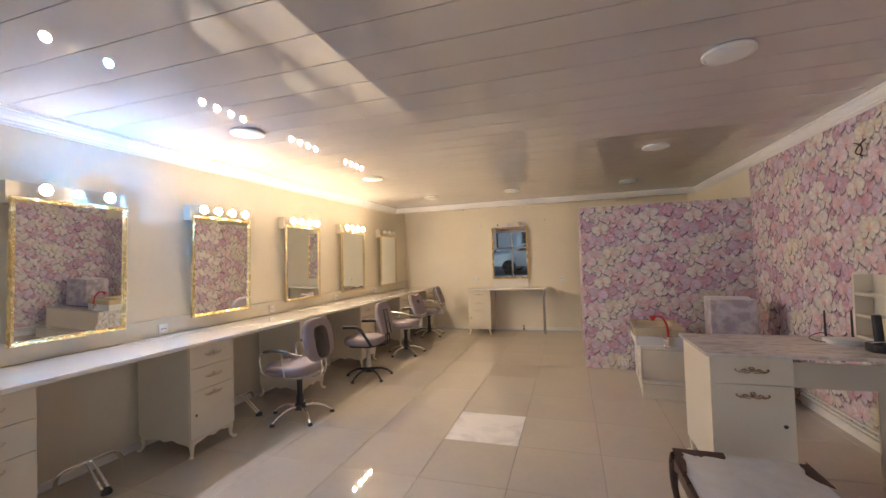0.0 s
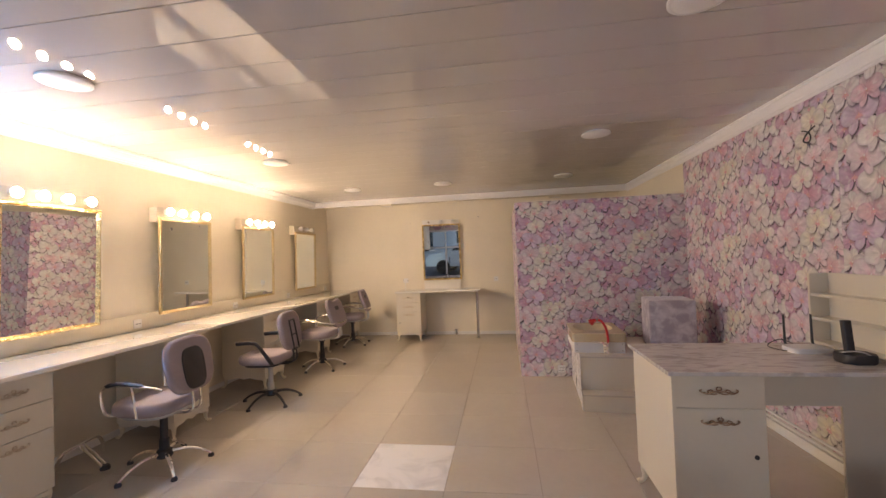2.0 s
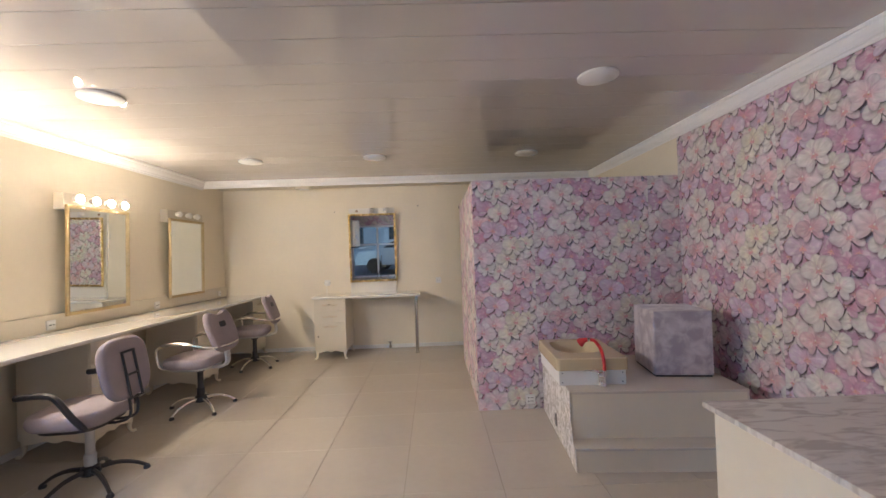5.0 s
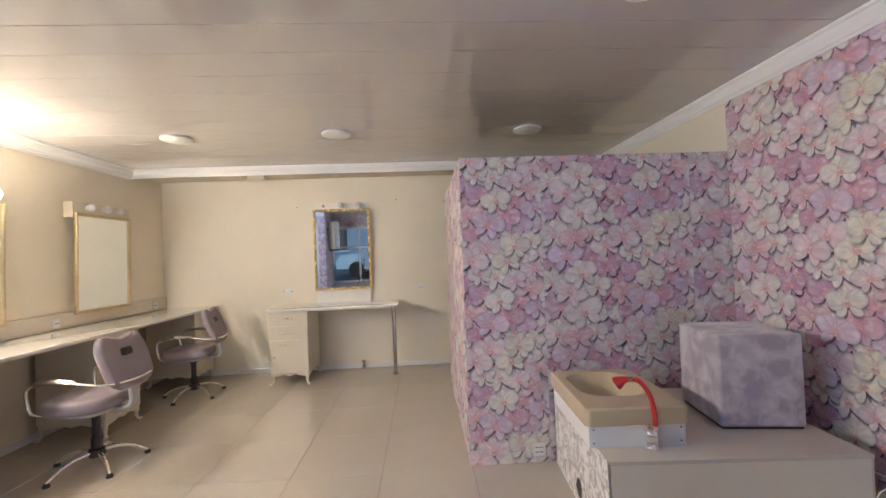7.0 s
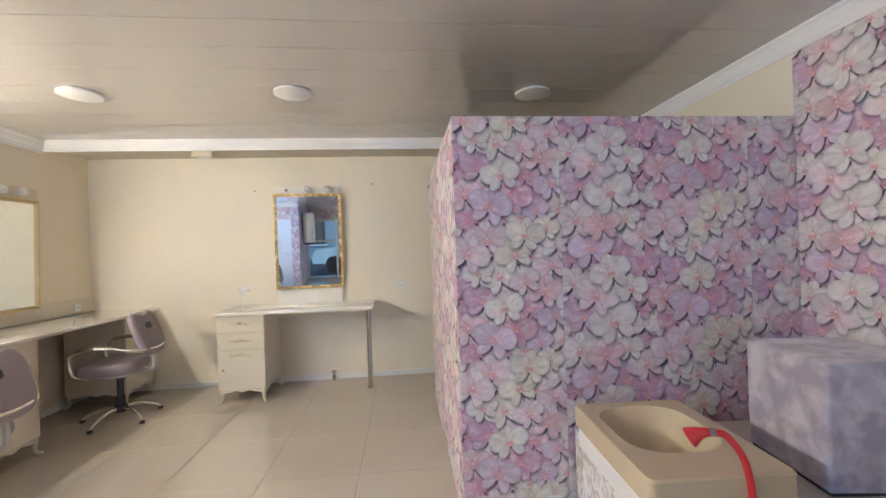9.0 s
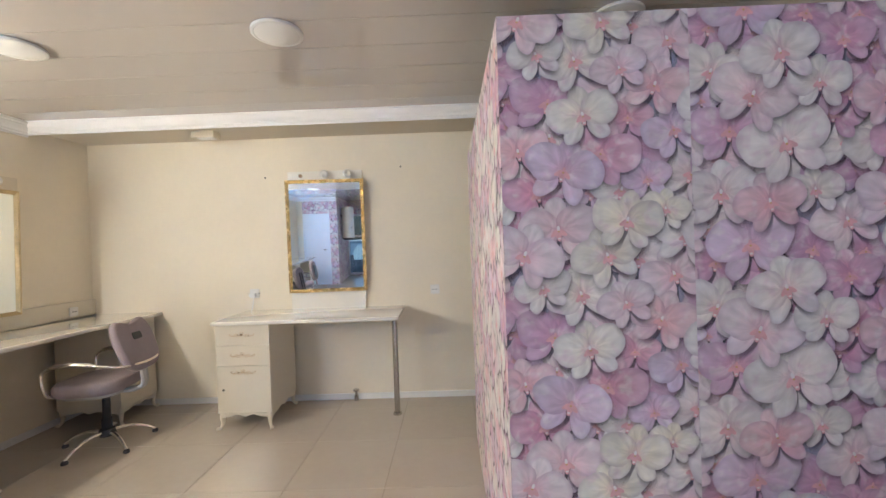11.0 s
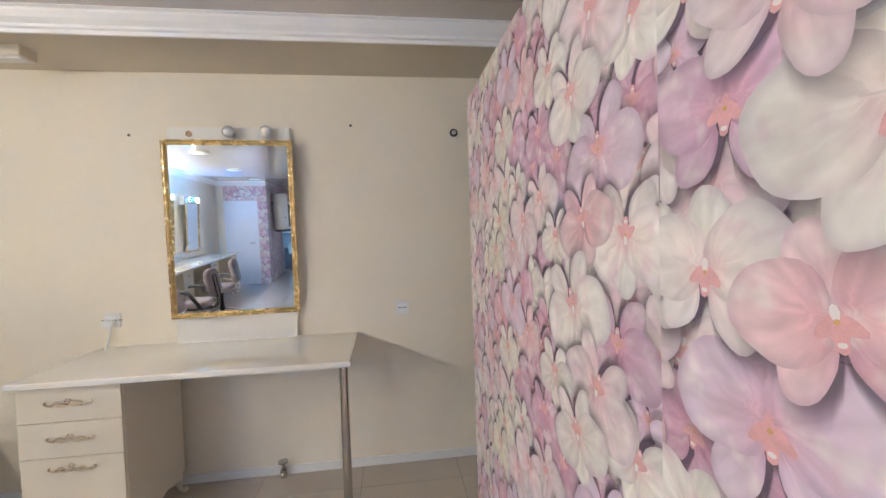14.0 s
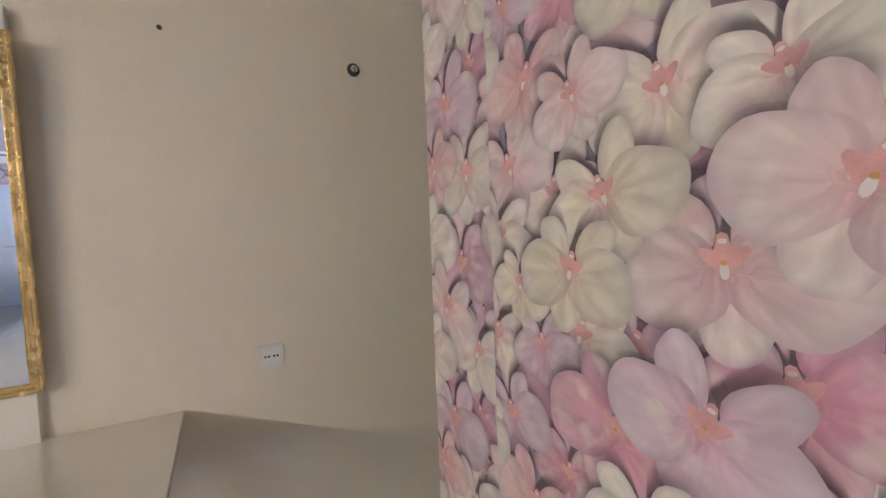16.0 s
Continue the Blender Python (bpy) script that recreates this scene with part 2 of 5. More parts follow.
    # veins that run from the heart, and rims that the print draws deeper
    u2 = n.new("ShaderNodeUVMap")
    u2.uv_map = "leaf"
    s2 = n.new("ShaderNodeSeparateXYZ")
    l.new(u2.outputs[0], s2.inputs[0])
    vec = n.new("ShaderNodeCombineXYZ")
    l.new(s2.outputs[1], vec.inputs[0])
    l.new(s.outputs[0], vec.inputs[1])
    l.new(g.outputs["Random Per Island"], vec.inputs[2])
    vs = n.new("ShaderNodeVectorMath")
    vs.operation = "MULTIPLY"
    vs.inputs[1].default_value = (3.2, 1.6, 40)
    l.new(vec.outputs[0], vs.inputs[0])
    vn = n.new("ShaderNodeTexNoise")
    vn.inputs["Scale"].default_value, vn.inputs["Detail"].default_value = 1.0, 2.0
    l.new(vs.outputs[0], vn.inputs["Vector"])
    vein = n.new("ShaderNodeMapRange")
    vein.inputs["From Min"].default_value, vein.inputs["From Max"].default_value = 0.3, 0.7
    vein.inputs["To Min"].default_value, vein.inputs["To Max"].default_value = 0.84, 1.12
    l.new(vn.outputs[0], vein.inputs["Value"])
    edge = n.new("ShaderNodeValToRGB")
    edge.color_ramp.interpolation = "EASE"
    e = edge.color_ramp.elements
    e[0].position, e[0].color = 0.7, (1, 1, 1, 1)
    e[1].position, e[1].color = 1.0, (0.85, 0.82, 0.86, 1)
    l.new(s2.outputs[0], edge.inputs[0])
    k2 = n.new("ShaderNodeVectorMath")
    k2.operation = "SCALE"
    l.new(k.outputs[0], k2.inputs[0])
    l.new(vein.outputs[0], k2.inputs["Scale"])
    k3 = n.new("ShaderNodeVectorMath")
    k3.operation = "MULTIPLY"
    l.new(k2.outputs[0], k3.inputs[0])
    l.new(edge.outputs[0], k3.inputs[1])
    l.new(k3.outputs[0], p.inputs["Base Color"])
    return m


PETAL = print_material()
PRINT_GROUND = material("print_ground", (0.34, 0.33, 0.41), 0.5, vary=0.3, scale=9)


def dark_print():
    """The printed shade round each flower, paling outwards."""
    m = bpy.data.materials.new("print_dark")
    m.use_nodes = True
    n, l = m.node_tree.nodes, m.node_tree.links
    p = n["Principled BSDF"]
    p.inputs["Roughness"].default_value = 0.5
    p.inputs["Specular IOR Level"].default_value = 0.3
    u = n.new("ShaderNodeUVMap")
    u.uv_map = "petal"
    s = n.new("ShaderNodeSeparateXYZ")
    l.new(u.outputs[0], s.inputs[0])
    p.inputs["Base Color"].default_value = (0.16, 0.115, 0.165, 1)
    r = n.new("ShaderNodeMapRange")
    r.interpolation_type = "SMOOTHSTEP"
    r.inputs["From Min"].default_value, r.inputs["From Max"].default_value = 1.0, 0.55
    r.inputs["To Min"].default_value, r.inputs["To Max"].default_value = 0.0, 0.66
    l.new(s.outputs[0], r.inputs["Value"])
    l.new(r.outputs[0], p.inputs["Alpha"])
    return m


PRINT_DARK = dark_print()
PRINT_LIP = material("print_lip", (0.7, 0.39, 0.4), 0.5, vary=0.25, scale=30)
PRINT_WHITE = material("print_white", (0.78, 0.74, 0.72), 0.5, vary=0.08, scale=20)
PRINT_YELLOW = material("print_yellow", (0.6, 0.36, 0.14), 0.5, vary=0.2, scale=30)

BULB_WARM = glowing("warm_bulb", (1.0, 0.86, 0.67), 235.0)
BULB_STRONG = glowing("bright_warm_bulb", (1.0, 0.84, 0.62), 240.0)
BULB_COOL = glowing("cool_blue_bulb", (0.04, 0.36, 1.0), 950.0)


# ---- mesh helpers ----
def link(name, bm, mats, parent=None, label="", smooth=False):
    me = bpy.data.meshes.new(name)
    bmesh.ops.recalc_face_normals(bm, faces=bm.faces)
    bm.to_mesh(me)
    bm.free()
    for m in mats if isinstance(mats, (list, tuple)) else [mats]:
        me.materials.append(m)
    if smooth:
        me.shade_smooth()
        me.set_sharp_from_angle(angle=radians(40))
    ob = new(name, me)
    ob.parent = parent
    if label:
        ob["label"] = label
    return ob


def part(name, bm, mat, parent, label="", smooth=False):
    return link(name, bm, mat, parent, label, smooth)


def thing(name, label, category, group="", at=None):
    ob = new(name)
    ob.empty_display_size = 0.1
    if at is not None:
        ob.matrix_world = at
    return tagged(ob, label, category, group)


def box(bm, x0, x1, y0, y1, z0, z1, bevel=0.0, seg=2):
    v = [bm.verts.new(p) for p in ((x0, y0, z0), (x1, y0, z0), (x1, y1, z0), (x0, y1, z0), (x0, y0, z1), (x1, y0, z1), (x1, y1, z1), (x0, y1, z1))]
    fs = [bm.faces.new([v[i] for i in q]) for q in ((3, 2, 1, 0), (4, 5, 6, 7), (0, 1, 5, 4), (1, 2, 6, 5), (2, 3, 7, 6), (3, 0, 4, 7))]
    if bevel:
        es = list({e for f in fs for e in f.edges})
        bmesh.ops.bevel(bm, geom=es, offset=bevel, segments=seg, affect="EDGES", profile=0.7)
    return bm


def block(*a, **k):
    return box(bmesh.new(), *a, **k)


def lathe(bm, profile, centre=(0, 0, 0), n=24, axis=None):
    """Turns (radius, height) pairs about the upright through centre, or about another axis by a matrix."""
    m = Matrix.Translation(centre) @ (axis or Matrix())
    rings = []
    for r, z in profile:
        if r < 1e-5:
            rings.append([bm.verts.new(m @ Vector((0, 0, z)))])
        else:
            rings.append([bm.verts.new(m @ Vector((r * math.cos(2 * math.pi * i / n), r * math.sin(2 * math.pi * i / n), z))) for i in range(n)])
    for a, b in zip(rings, rings[1:]):
        for i in range(n):
            j = (i + 1) % n
            q = [a[i % len(a)], a[j % len(a)], b[j % len(b)], b[i % len(b)]]
            q = list(dict.fromkeys(q))
            if len(q) > 2:
                bm.faces.new(q)
    for ring, rev in ((rings[0], True), (rings[-1], False)):
        if len(ring) > 2:
            bm.faces.new(ring[::-1] if rev else ring)
    return bm


def tube(bm, points, radius, n=10, flat=1.0):
    """A round bar along points; radius is a number or one for each point."""
    pts = [Vector(p) for p in points]
    rad = radius if isinstance(radius, (list, tuple)) else [radius] * len(pts)
    side, rings = None, []
    for i, p in enumerate(pts):
        d = (pts[min(i + 1, len(pts) - 1)] - pts[max(i - 1, 0)]).normalized()
        if side is None:
            side = d.orthogonal().normalized()
        side = (side - d * side.dot(d)).normalized()
        up = d.cross(side)
        rings.append([bm.verts.new(p + rad[i] * (side * math.cos(2 * math.pi * k / n) + up * math.sin(2 * math.pi * k / n) * flat)) for k in range(n)])
    for a, b in zip(rings, rings[1:]):
        for k in range(n):
            bm.faces.new((a[k], a[(k + 1) % n], b[(k + 1) % n], b[k]))
    bm.faces.new(rings[0][::-1])
    bm.faces.new(rings[-1])
    return bm


def arc(points, steps=6):
    """A smooth run through the points."""
    p = [Vector(q) for q in points]
    out = []
    for i in range(len(p) - 1):
        a, b, c, d = p[max(i - 1, 0)], p[i], p[i + 1], p[min(i + 2, len(p) - 1)]
        for k in range(steps):
            t = k / steps
            out.append(0.5 * ((2 * b) + (c - a) * t + (2 * a - 5 * b + 4 * c - d) * t * t + (3 * b - a - 3 * c + d) * t ** 3))
    return out + [p[-1]]


def slab(bm, outline, z0, z1, m=None, bevel=0.0, seg=2):
    """A plate of that outline, from z0 to z1, laid by m."""
    m = m or Matrix()
    lo = [bm.verts.new(m @ Vector((x, y, z0))) for x, y in outline]
    hi = [bm.verts.new(m @ Vector((x, y, z1))) for x, y in outline]
    fs = [bm.faces.new(lo[::-1]), bm.faces.new(hi)]
    k = len(lo)
    for i in range(k):
        fs.append(bm.faces.new((lo[i], lo[(i + 1) % k], hi[(i + 1) % k], hi[i])))
    if bevel:
        es = list({e for f in fs[:2] for e in f.edges})
        bmesh.ops.bevel(bm, geom=es, offset=bevel, segments=seg, affect="EDGES", profile=0.6)
    return bm


def rounded(w, h, r, n=6, cx=0.0, cy=0.0):
    out = []
    for sx, sy, a0 in ((1, 1, 0), (-1, 1, 90), (-1, -1, 180), (1, -1, 270)):
        for i in range(n + 1):
            a = radians(a0 + 90 * i / n)
            out.append((cx + sx * (w / 2 - r) + r * math.cos(a), cy + sy * (h / 2 - r) + r * math.sin(a)))
    return out


def moved(bm, m):
    bmesh.ops.transform(bm, matrix=m, verts=bm.verts)
    return bm


def structure(name, bm, mat, label, category, smooth=False):
    return tagged(link(name, bm, mat, smooth=smooth), label, category, kind="structure")

# ---- plan ----
XL, XR, YB, YF = -3.33, 2.15, 8.22, -2.2      # long walls, back wall, shop front
ZC, ZS = 2.525, 2.49                          # glossy ceiling, soffit along the back
YC = 7.67                                     # where the cornice crosses before the back wall
PX, PY, PT, PE = 0.25, 5.6, 2.075, 7.42       # wallpapered screen: left face, front face, top, far end

# ---- structure ----
structure("wall_left", block(XL - 0.15, XL, 0.0, YB + 0.15, 0, 2.6), CREAM, "cream painted plaster wall behind the mirrors", "wall")
structure("wall_back", block(XL, XR, YB, YB + 0.15, 0, 2.6), CREAM, "cream painted plaster wall behind the small table", "wall")
structure("wall_right", block(XR, XR + 0.15, YF, YB + 0.15, 0, 2.6), CREAM, "long side wall, papered with orchids up to the screen", "wall")
_door_x0, _door_x1, _door_z = -3.17, -2.42, 2.06
_bm = block(XL, _door_x0, -0.15, 0, 0, 2.6)
box(_bm, _door_x1, -2.2, -0.15, 0, 0, 2.6)
box(_bm, _door_x0, _door_x1, -0.15, 0, _door_z, 2.6)
structure("wall_door", _bm, CREAM, "short papered wall with a white door", "wall")
structure("wall_entrance", block(-2.35, -2.2, YF, -0.15, 0, 2.6), CREAM, "entrance side wall papered with orchids", "wall")
_bm = block(-2.35, XR, YF - 0.15, YF, 2.1, 2.6)
box(_bm, 1.9, XR, YF - 0.15, YF, 0, 2.1)
box(_bm, -2.35, -2.2, YF - 0.15, YF, 0, 2.1)
structure("wall_front", _bm, CREAM, "front wall above the glazed shop front", "wall")

_bm = block(PX, XR, PY, PY + 0.1, 0, PT)
box(_bm, PX, PX + 0.1, PY + 0.1, PE, 0, PT)
structure("wall_screen", _bm, material("screen_board", (0.7, 0.66, 0.6), 0.6), "low screen wall papered with orchids, open at the top", "wall")

# ceiling of glossy boards with narrow open joints
PITCH = 0.265
_bm = bmesh.new()
_y = YF
_k = math.floor(YF / PITCH)
while _k * PITCH < YC:
    _a, _b = max(_k * PITCH + 0.0027, YF), min((_k + 1) * PITCH - 0.0027, YC)
    if _b > _a:
        box(_bm, XL, XR, _a, _b, ZC, ZC + 0.03)
    _k += 1
_boards = len(_bm.faces)
box(_bm, XL, XR, YF, YC, ZC + 0.034, ZC + 0.08)
_bm.faces.ensure_lookup_table()
for _f in _bm.faces[_boards:]:
    _f.material_index = 1
structure("ceiling", _bm, [CEILING, GROUT], "glossy off-white plastic ceiling boards with thin joints", "ceiling")
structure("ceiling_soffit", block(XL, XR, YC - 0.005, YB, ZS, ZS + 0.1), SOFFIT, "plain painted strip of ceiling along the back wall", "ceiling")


def cornice(name, a, b, inward, label, reach=1.0):
    """A stepped moulding along the wall foot line a-b, standing out along inward."""
    prof = [(0, 0.0), (0.014, 0.0), (0.018, 0.016), (0.03, 0.02), (0.034, 0.032), (0.055, 0.05), (0.07, 0.072), (0.074, 0.082), (0.09, 0.086), (0.094, 0.104), (0, 0.104)]
    bm = bmesh.new()
    a, b, w = Vector(a), Vector(b), Vector(inward)
    ra = [bm.verts.new(a + w * d * reach + Vector((0, 0, z))) for d, z in prof]
    rb = [bm.verts.new(b + w * d * reach + Vector((0, 0, z))) for d, z in prof]
    k = len(prof)
    for i in range(k):
        bm.faces.new((ra[i], ra[(i + 1) % k], rb[(i + 1) % k], rb[i]))
    bm.faces.new(ra[::-1])
    bm.faces.new(rb)
    return structure(name, bm, CORNICE, label, "cornice")


_zc = ZC - 0.104
cornice("trim_cornice_left", (XL, 0, _zc), (XL, YC, _zc), (1, 0, 0), "white stepped plaster cornice over the mirrors")
cornice("trim_cornice_right", (XR, YF, _zc), (XR, YC, _zc), (-1, 0, 0), "white stepped plaster cornice over the papered wall", 0.62)
cornice("trim_cornice_back", (XL, YC, _zc + 0.014), (XR, YC, _zc + 0.014), (0, -1, 0), "white stepped plaster cornice crossing before the back wall")
cornice("trim_cornice_door", (XL, 0, _zc), (-2.2, 0, _zc), (0, 1, 0), "white stepped plaster cornice over the door")

structure("baseboard_back", block(-3.3, XR, YB - 0.012, YB, 0, 0.055, bevel=0.003), WHITE, "low white skirting, scuffed, along the back wall", "baseboard")
structure("baseboard_left", block(XL, XL + 0.012, 0.0, YB - 0.013, 0, 0.055, bevel=0.003), WHITE, "low white skirting under the counter", "baseboard")
structure("baseboard_right", block(XR - 0.03, XR - 0.004, -2.1, 4.66, 0, 0.07, bevel=0.004), WHITE, "white skirting under the papered wall", "baseboard")

# ---- outside ----
structure("ground", block(-60, 60, -90, YF - 0.16, -0.22, -0.02), ASPHALT, "grey asphalt street before the shop", "ground")


# ---- ceiling lamps ----
def ceiling_lamp(x, y, z):
    lamp = thing("ceiling_lamp", "flat round white ceiling lamp, switched off", "ceiling lamp", "ceiling lamps", pose(x, y, z))
    part("ring", lathe(bmesh.new(), [(0.115, 0), (0.125, -0.006), (0.125, -0.018), (0.112, -0.022), (0.108, -0.02), (0.108, -0.004)], n=40), WHITE, lamp, smooth=True)
    part("diffuser", lathe(bmesh.new(), [(0.109, -0.004), (0.108, -0.02), (0.09, -0.026), (0.05, -0.03), (0, -0.031)], n=40), GLASSY, lamp, "milky diffuser", smooth=True)
    return lamp


_lamp = ceiling_lamp(0.945, 2.5, ZC)
for _x, _y in ((0.955, 4.47), (0.95, 6.42), (-2.3, 2.58), (-2.25, 4.62), (-2.12, 6.48), (-0.74, 6.44), (-2.3, 0.7), (0.95, 0.4)):
    copy_thing(_lamp, pose(_x, _y, ZC))


def soffit_box(x, y):
    b = thing("sensor_box", "small cream plastic box under the soffit", "sensor", "soffit boxes", pose(x, y, ZS))
    part("body", block(-0.1, 0.1, -0.05, 0.06, -0.055, 0, bevel=0.007), LACQUER, b)
    part("cover", block(-0.05, 0.085, -0.03, 0.03, -0.063, -0.055, bevel=0.003), WHITE, b)
    return b


soffit_box(-2.02, 7.94)
soffit_box(1.03, 8.0)


# ---- sockets ----
def socket(m, label="white double wall socket", cols=2, rows=1, w=0.085, h=0.085):
    s = thing("wall_socket", label, "socket", "wall sockets", m)
    part("plate", slab(bmesh.new(), rounded(w, h, 0.008), 0, 0.011, bevel=0.003), WHITE, s)
    part("inset", slab(bmesh.new(), rounded(w * 0.72, h * 0.62, 0.006), 0.011, 0.0135), GLASSY, s)
    for i in range(cols):
        for j in range(rows):
            cx, cy = (i - (cols - 1) / 2) * w * 0.36, (j - (rows - 1) / 2) * h * 0.36
            bm = bmesh.new()
            for d in (-0.006, 0.006):
                lathe(bm, [(0.0045, 0.0135), (0.0045, 0.0145), (0, 0.0146)], (cx + d, cy, 0), n=8)
            part("contact", bm, BLACK, s)
    return s


_TO_MINUS_Y = Matrix(((1, 0, 0, 0), (0, 0, -1, 0), (0, 1, 0, 0), (0, 0, 0, 1)))
_TO_PLUS_X = Matrix(((0, 0, 1, 0), (1, 0, 0, 0), (0, 1, 0, 0), (0, 0, 0, 1)))
_TO_MINUS_X = Matrix(((0, 0, -1, 0), (-1, 0, 0, 0), (0, 1, 0, 0), (0, 0, 0, 1)))
socket(Matrix.Translation((-0.06, YB, 1.015)) @ _TO_MINUS_Y)
_s = socket(Matrix.Translation((-1.77, YB, 1.03)) @ _TO_MINUS_Y, "white four-hole wall socket with a lead hanging from it", 4)
socket(Matrix.Translation((0.71, PY - 0.009, 0.09)) @ _TO_MINUS_Y, "white double wall socket low on the papered screen", 2, 2)
for _y in (2.63, 3.97, 5.36, 6.64, 7.98):
    socket(Matrix.Translation((XL + 0.03, _y, 0.945)) @ _TO_PLUS_X, "white square wall socket on the splash board", 2, 1, 0.08, 0.08)
_c = thing("socket_lead", "thin white lead hanging from the wall socket", "cable")
part("lead", tube(bmesh.new(), arc([(-1.775, YB - 0.02, 1.0), (-1.775, YB - 0.03, 0.95), (-1.77, YB - 0.06, 0.9), (-1.76, YB - 0.1, 0.878)]), 0.005, 8), WHITE, _c, smooth=True)
part("plug", block(-1.81, -1.75, YB - 0.045, YB - 0.012, 1.0, 1.035, bevel=0.006), WHITE, _c)


def wall_stud(m, r, mat, label):
    s = thing("wall_stud", label, "wall fitting", "", m)
    part("rose", lathe(bmesh.new(), [(r, 0), (r, 0.006), (r * 0.7, 0.012), (r * 0.55, 0.012)], n=20), mat, s, smooth=True)
    part("knob", lathe(bmesh.new(), [(r * 0.5, 0.008), (r * 0.55, 0.016), (r * 0.3, 0.024), (0, 0.025)], n=16), CHROME, s, smooth=True)


wall_stud(Matrix.Translation((0.31, YB, 2.135)) @ _TO_MINUS_Y, 0.026, DARK, "small dark metal knob screwed to the wall")
for _x, _z in ((-0.345, 2.18), (-1.63, 2.12)):
    _h = thing("wall_plug", "small dark hole with a plug in the plaster", "wall plug", "", Matrix.Translation((_x, YB, _z)) @ _TO_MINUS_Y)
    part("plug", lathe(bmesh.new(), [(0.008, 0), (0.008, 0.003), (0.004, 0.003), (0, 0.002)], n=10), DARK, _h)


# ---- mirrors with lamp boards ----
def ring_frame(w, h, band, depth):
    """A picture moulding of four mitred sides, in x-y, standing up along z, with its outer size w by h."""
    bm = bmesh.new()
    prof = [(0, 0), (0, depth * 0.7), (band * 0.12, depth), (band * 0.3, depth * 0.85), (band * 0.5, depth * 0.95), (band * 0.75, depth * 0.6), (band * 0.85, depth * 0.7), (band, depth * 0.45), (band, 0)]
    rings = []
    for d, z in prof:
        x, y = w / 2 - d, h / 2 - d
        rings.append([bm.verts.new((sx * x, sy * y, z)) for sx, sy in ((-1, -1), (1, -1), (1, 1), (-1, 1))])
    for a, b in zip(rings, rings[1:] + rings[:1]):
        for i in range(4):
            bm.faces.new((a[i], a[(i + 1) % 4], b[(i + 1) % 4], b[i]))
    return bm


def beads(w, h, band, z, step=0.02):
    """The chased ornament: small leaves in a row round the moulding."""
    bm = bmesh.new()
    x, y = w / 2 - band * 0.4, h / 2 - band * 0.4
    runs = (((-x, -y), (x, -y)), ((x, -y), (x, y)), ((x, y), (-x, y)), ((-x, y), (-x, -y)))
    for (ax, ay), (bx, by) in runs:
        n = int(math.hypot(bx - ax, by - ay) / step)
        ang = math.atan2(by - ay, bx - ax)
        for i in range(n):
            t = (i + 0.5) / n
            m = Matrix.Translation((ax + (bx - ax) * t, ay + (by - ay) * t, z)) @ Matrix.Rotation(ang + (0.6 if i % 2 else -0.6), 4, "Z") @ Matrix.Diagonal((1.5, 0.75, 0.6, 1))
            bmesh.ops.create_icosphere(bm, subdivisions=1, radius=step * 0.2, matrix=m)
    return bm


def globe(bm, c, r):
    bmesh.ops.create_uvsphere(bm, u_segments=18, v_segments=12, radius=r, matrix=Matrix.Translation(c))
    return bm


def vanity(m, w, h, below, top, bulbs, gilt, tilt=Matrix(), label="", board_w=None, thick=0.05, ornate=True, lamp_board=False, board=LACQUER):
    """A framed mirror on a board; x to the right, y up, z out of the wall. bulbs: (x, kind)."""
    v = thing("vanity_mirror", label, "mirror", "vanity mirrors", m)
    bw = board_w or w + 0.04
    if lamp_board:
        part("lamp_board", block(-bw / 2, bw / 2, h / 2 - 0.045, h / 2 + top, 0, thick, bevel=0.003), LACQUER, v, "cream lamp board")
        part("cleat", block(-bw / 2 + 0.12, bw / 2 - 0.12, -h / 2 + 0.02, -h / 2 + 0.08, 0, thick - 0.018), LACQUER, v)
    else:
        part("backboard", block(-bw / 2, bw / 2, -h / 2 - below, h / 2 + top, 0, thick, bevel=0.003), board, v, "cream backboard")
    up = Matrix.Translation((0, 0, thick)) @ tilt
    part("gilt_frame", moved(ring_frame(w, h, 0.031, 0.028), up), gilt, v, "gilt moulding with a chased pattern")
    if ornate:
        part("ornament", moved(beads(w, h, 0.031, 0.024), up), gilt, v, smooth=True)
    part("mirror_glass", moved(block(-w / 2 + 0.027, w / 2 - 0.027, -h / 2 + 0.027, h / 2 - 0.027, 0.004, 0.01), up), MIRROR, v, "silvered mirror glass")
    yb = h / 2 + top * 0.55
    for x, kind in bulbs:
        if kind == "hole":
            part("lamp_holder", lathe(bmesh.new(), [(0.018, thick), (0.018, thick + 0.006), (0.012, thick + 0.006), (0.011, thick + 0.001), (0, thick + 0.001)], (x, yb, 0), n=16), BRONZE, v, "empty lamp holder")
            continue
        # the holder's deep cup is added to keep bulb glare off wall and ceiling
        part("lamp_holder", lathe(bmesh.new(), [(0.022, thick), (0.026, thick + 0.012), (0.0345, thick + 0.034), (0.0385, thick + 0.0545), (0.0365, thick + 0.0545), (0.033, thick + 0.034), (0.0, thick + 0.012)], (x, yb, 0), n=20), WHITE, v, smooth=True)
        mat = {"warm": BULB_WARM, "strong": BULB_STRONG, "cool": BULB_COOL, "off": GLASSY}[kind]
        part("bulb", globe(bmesh.new(), (x, yb, thick + 0.048), 0.032), mat, v, "round globe bulb", smooth=True)
    return v


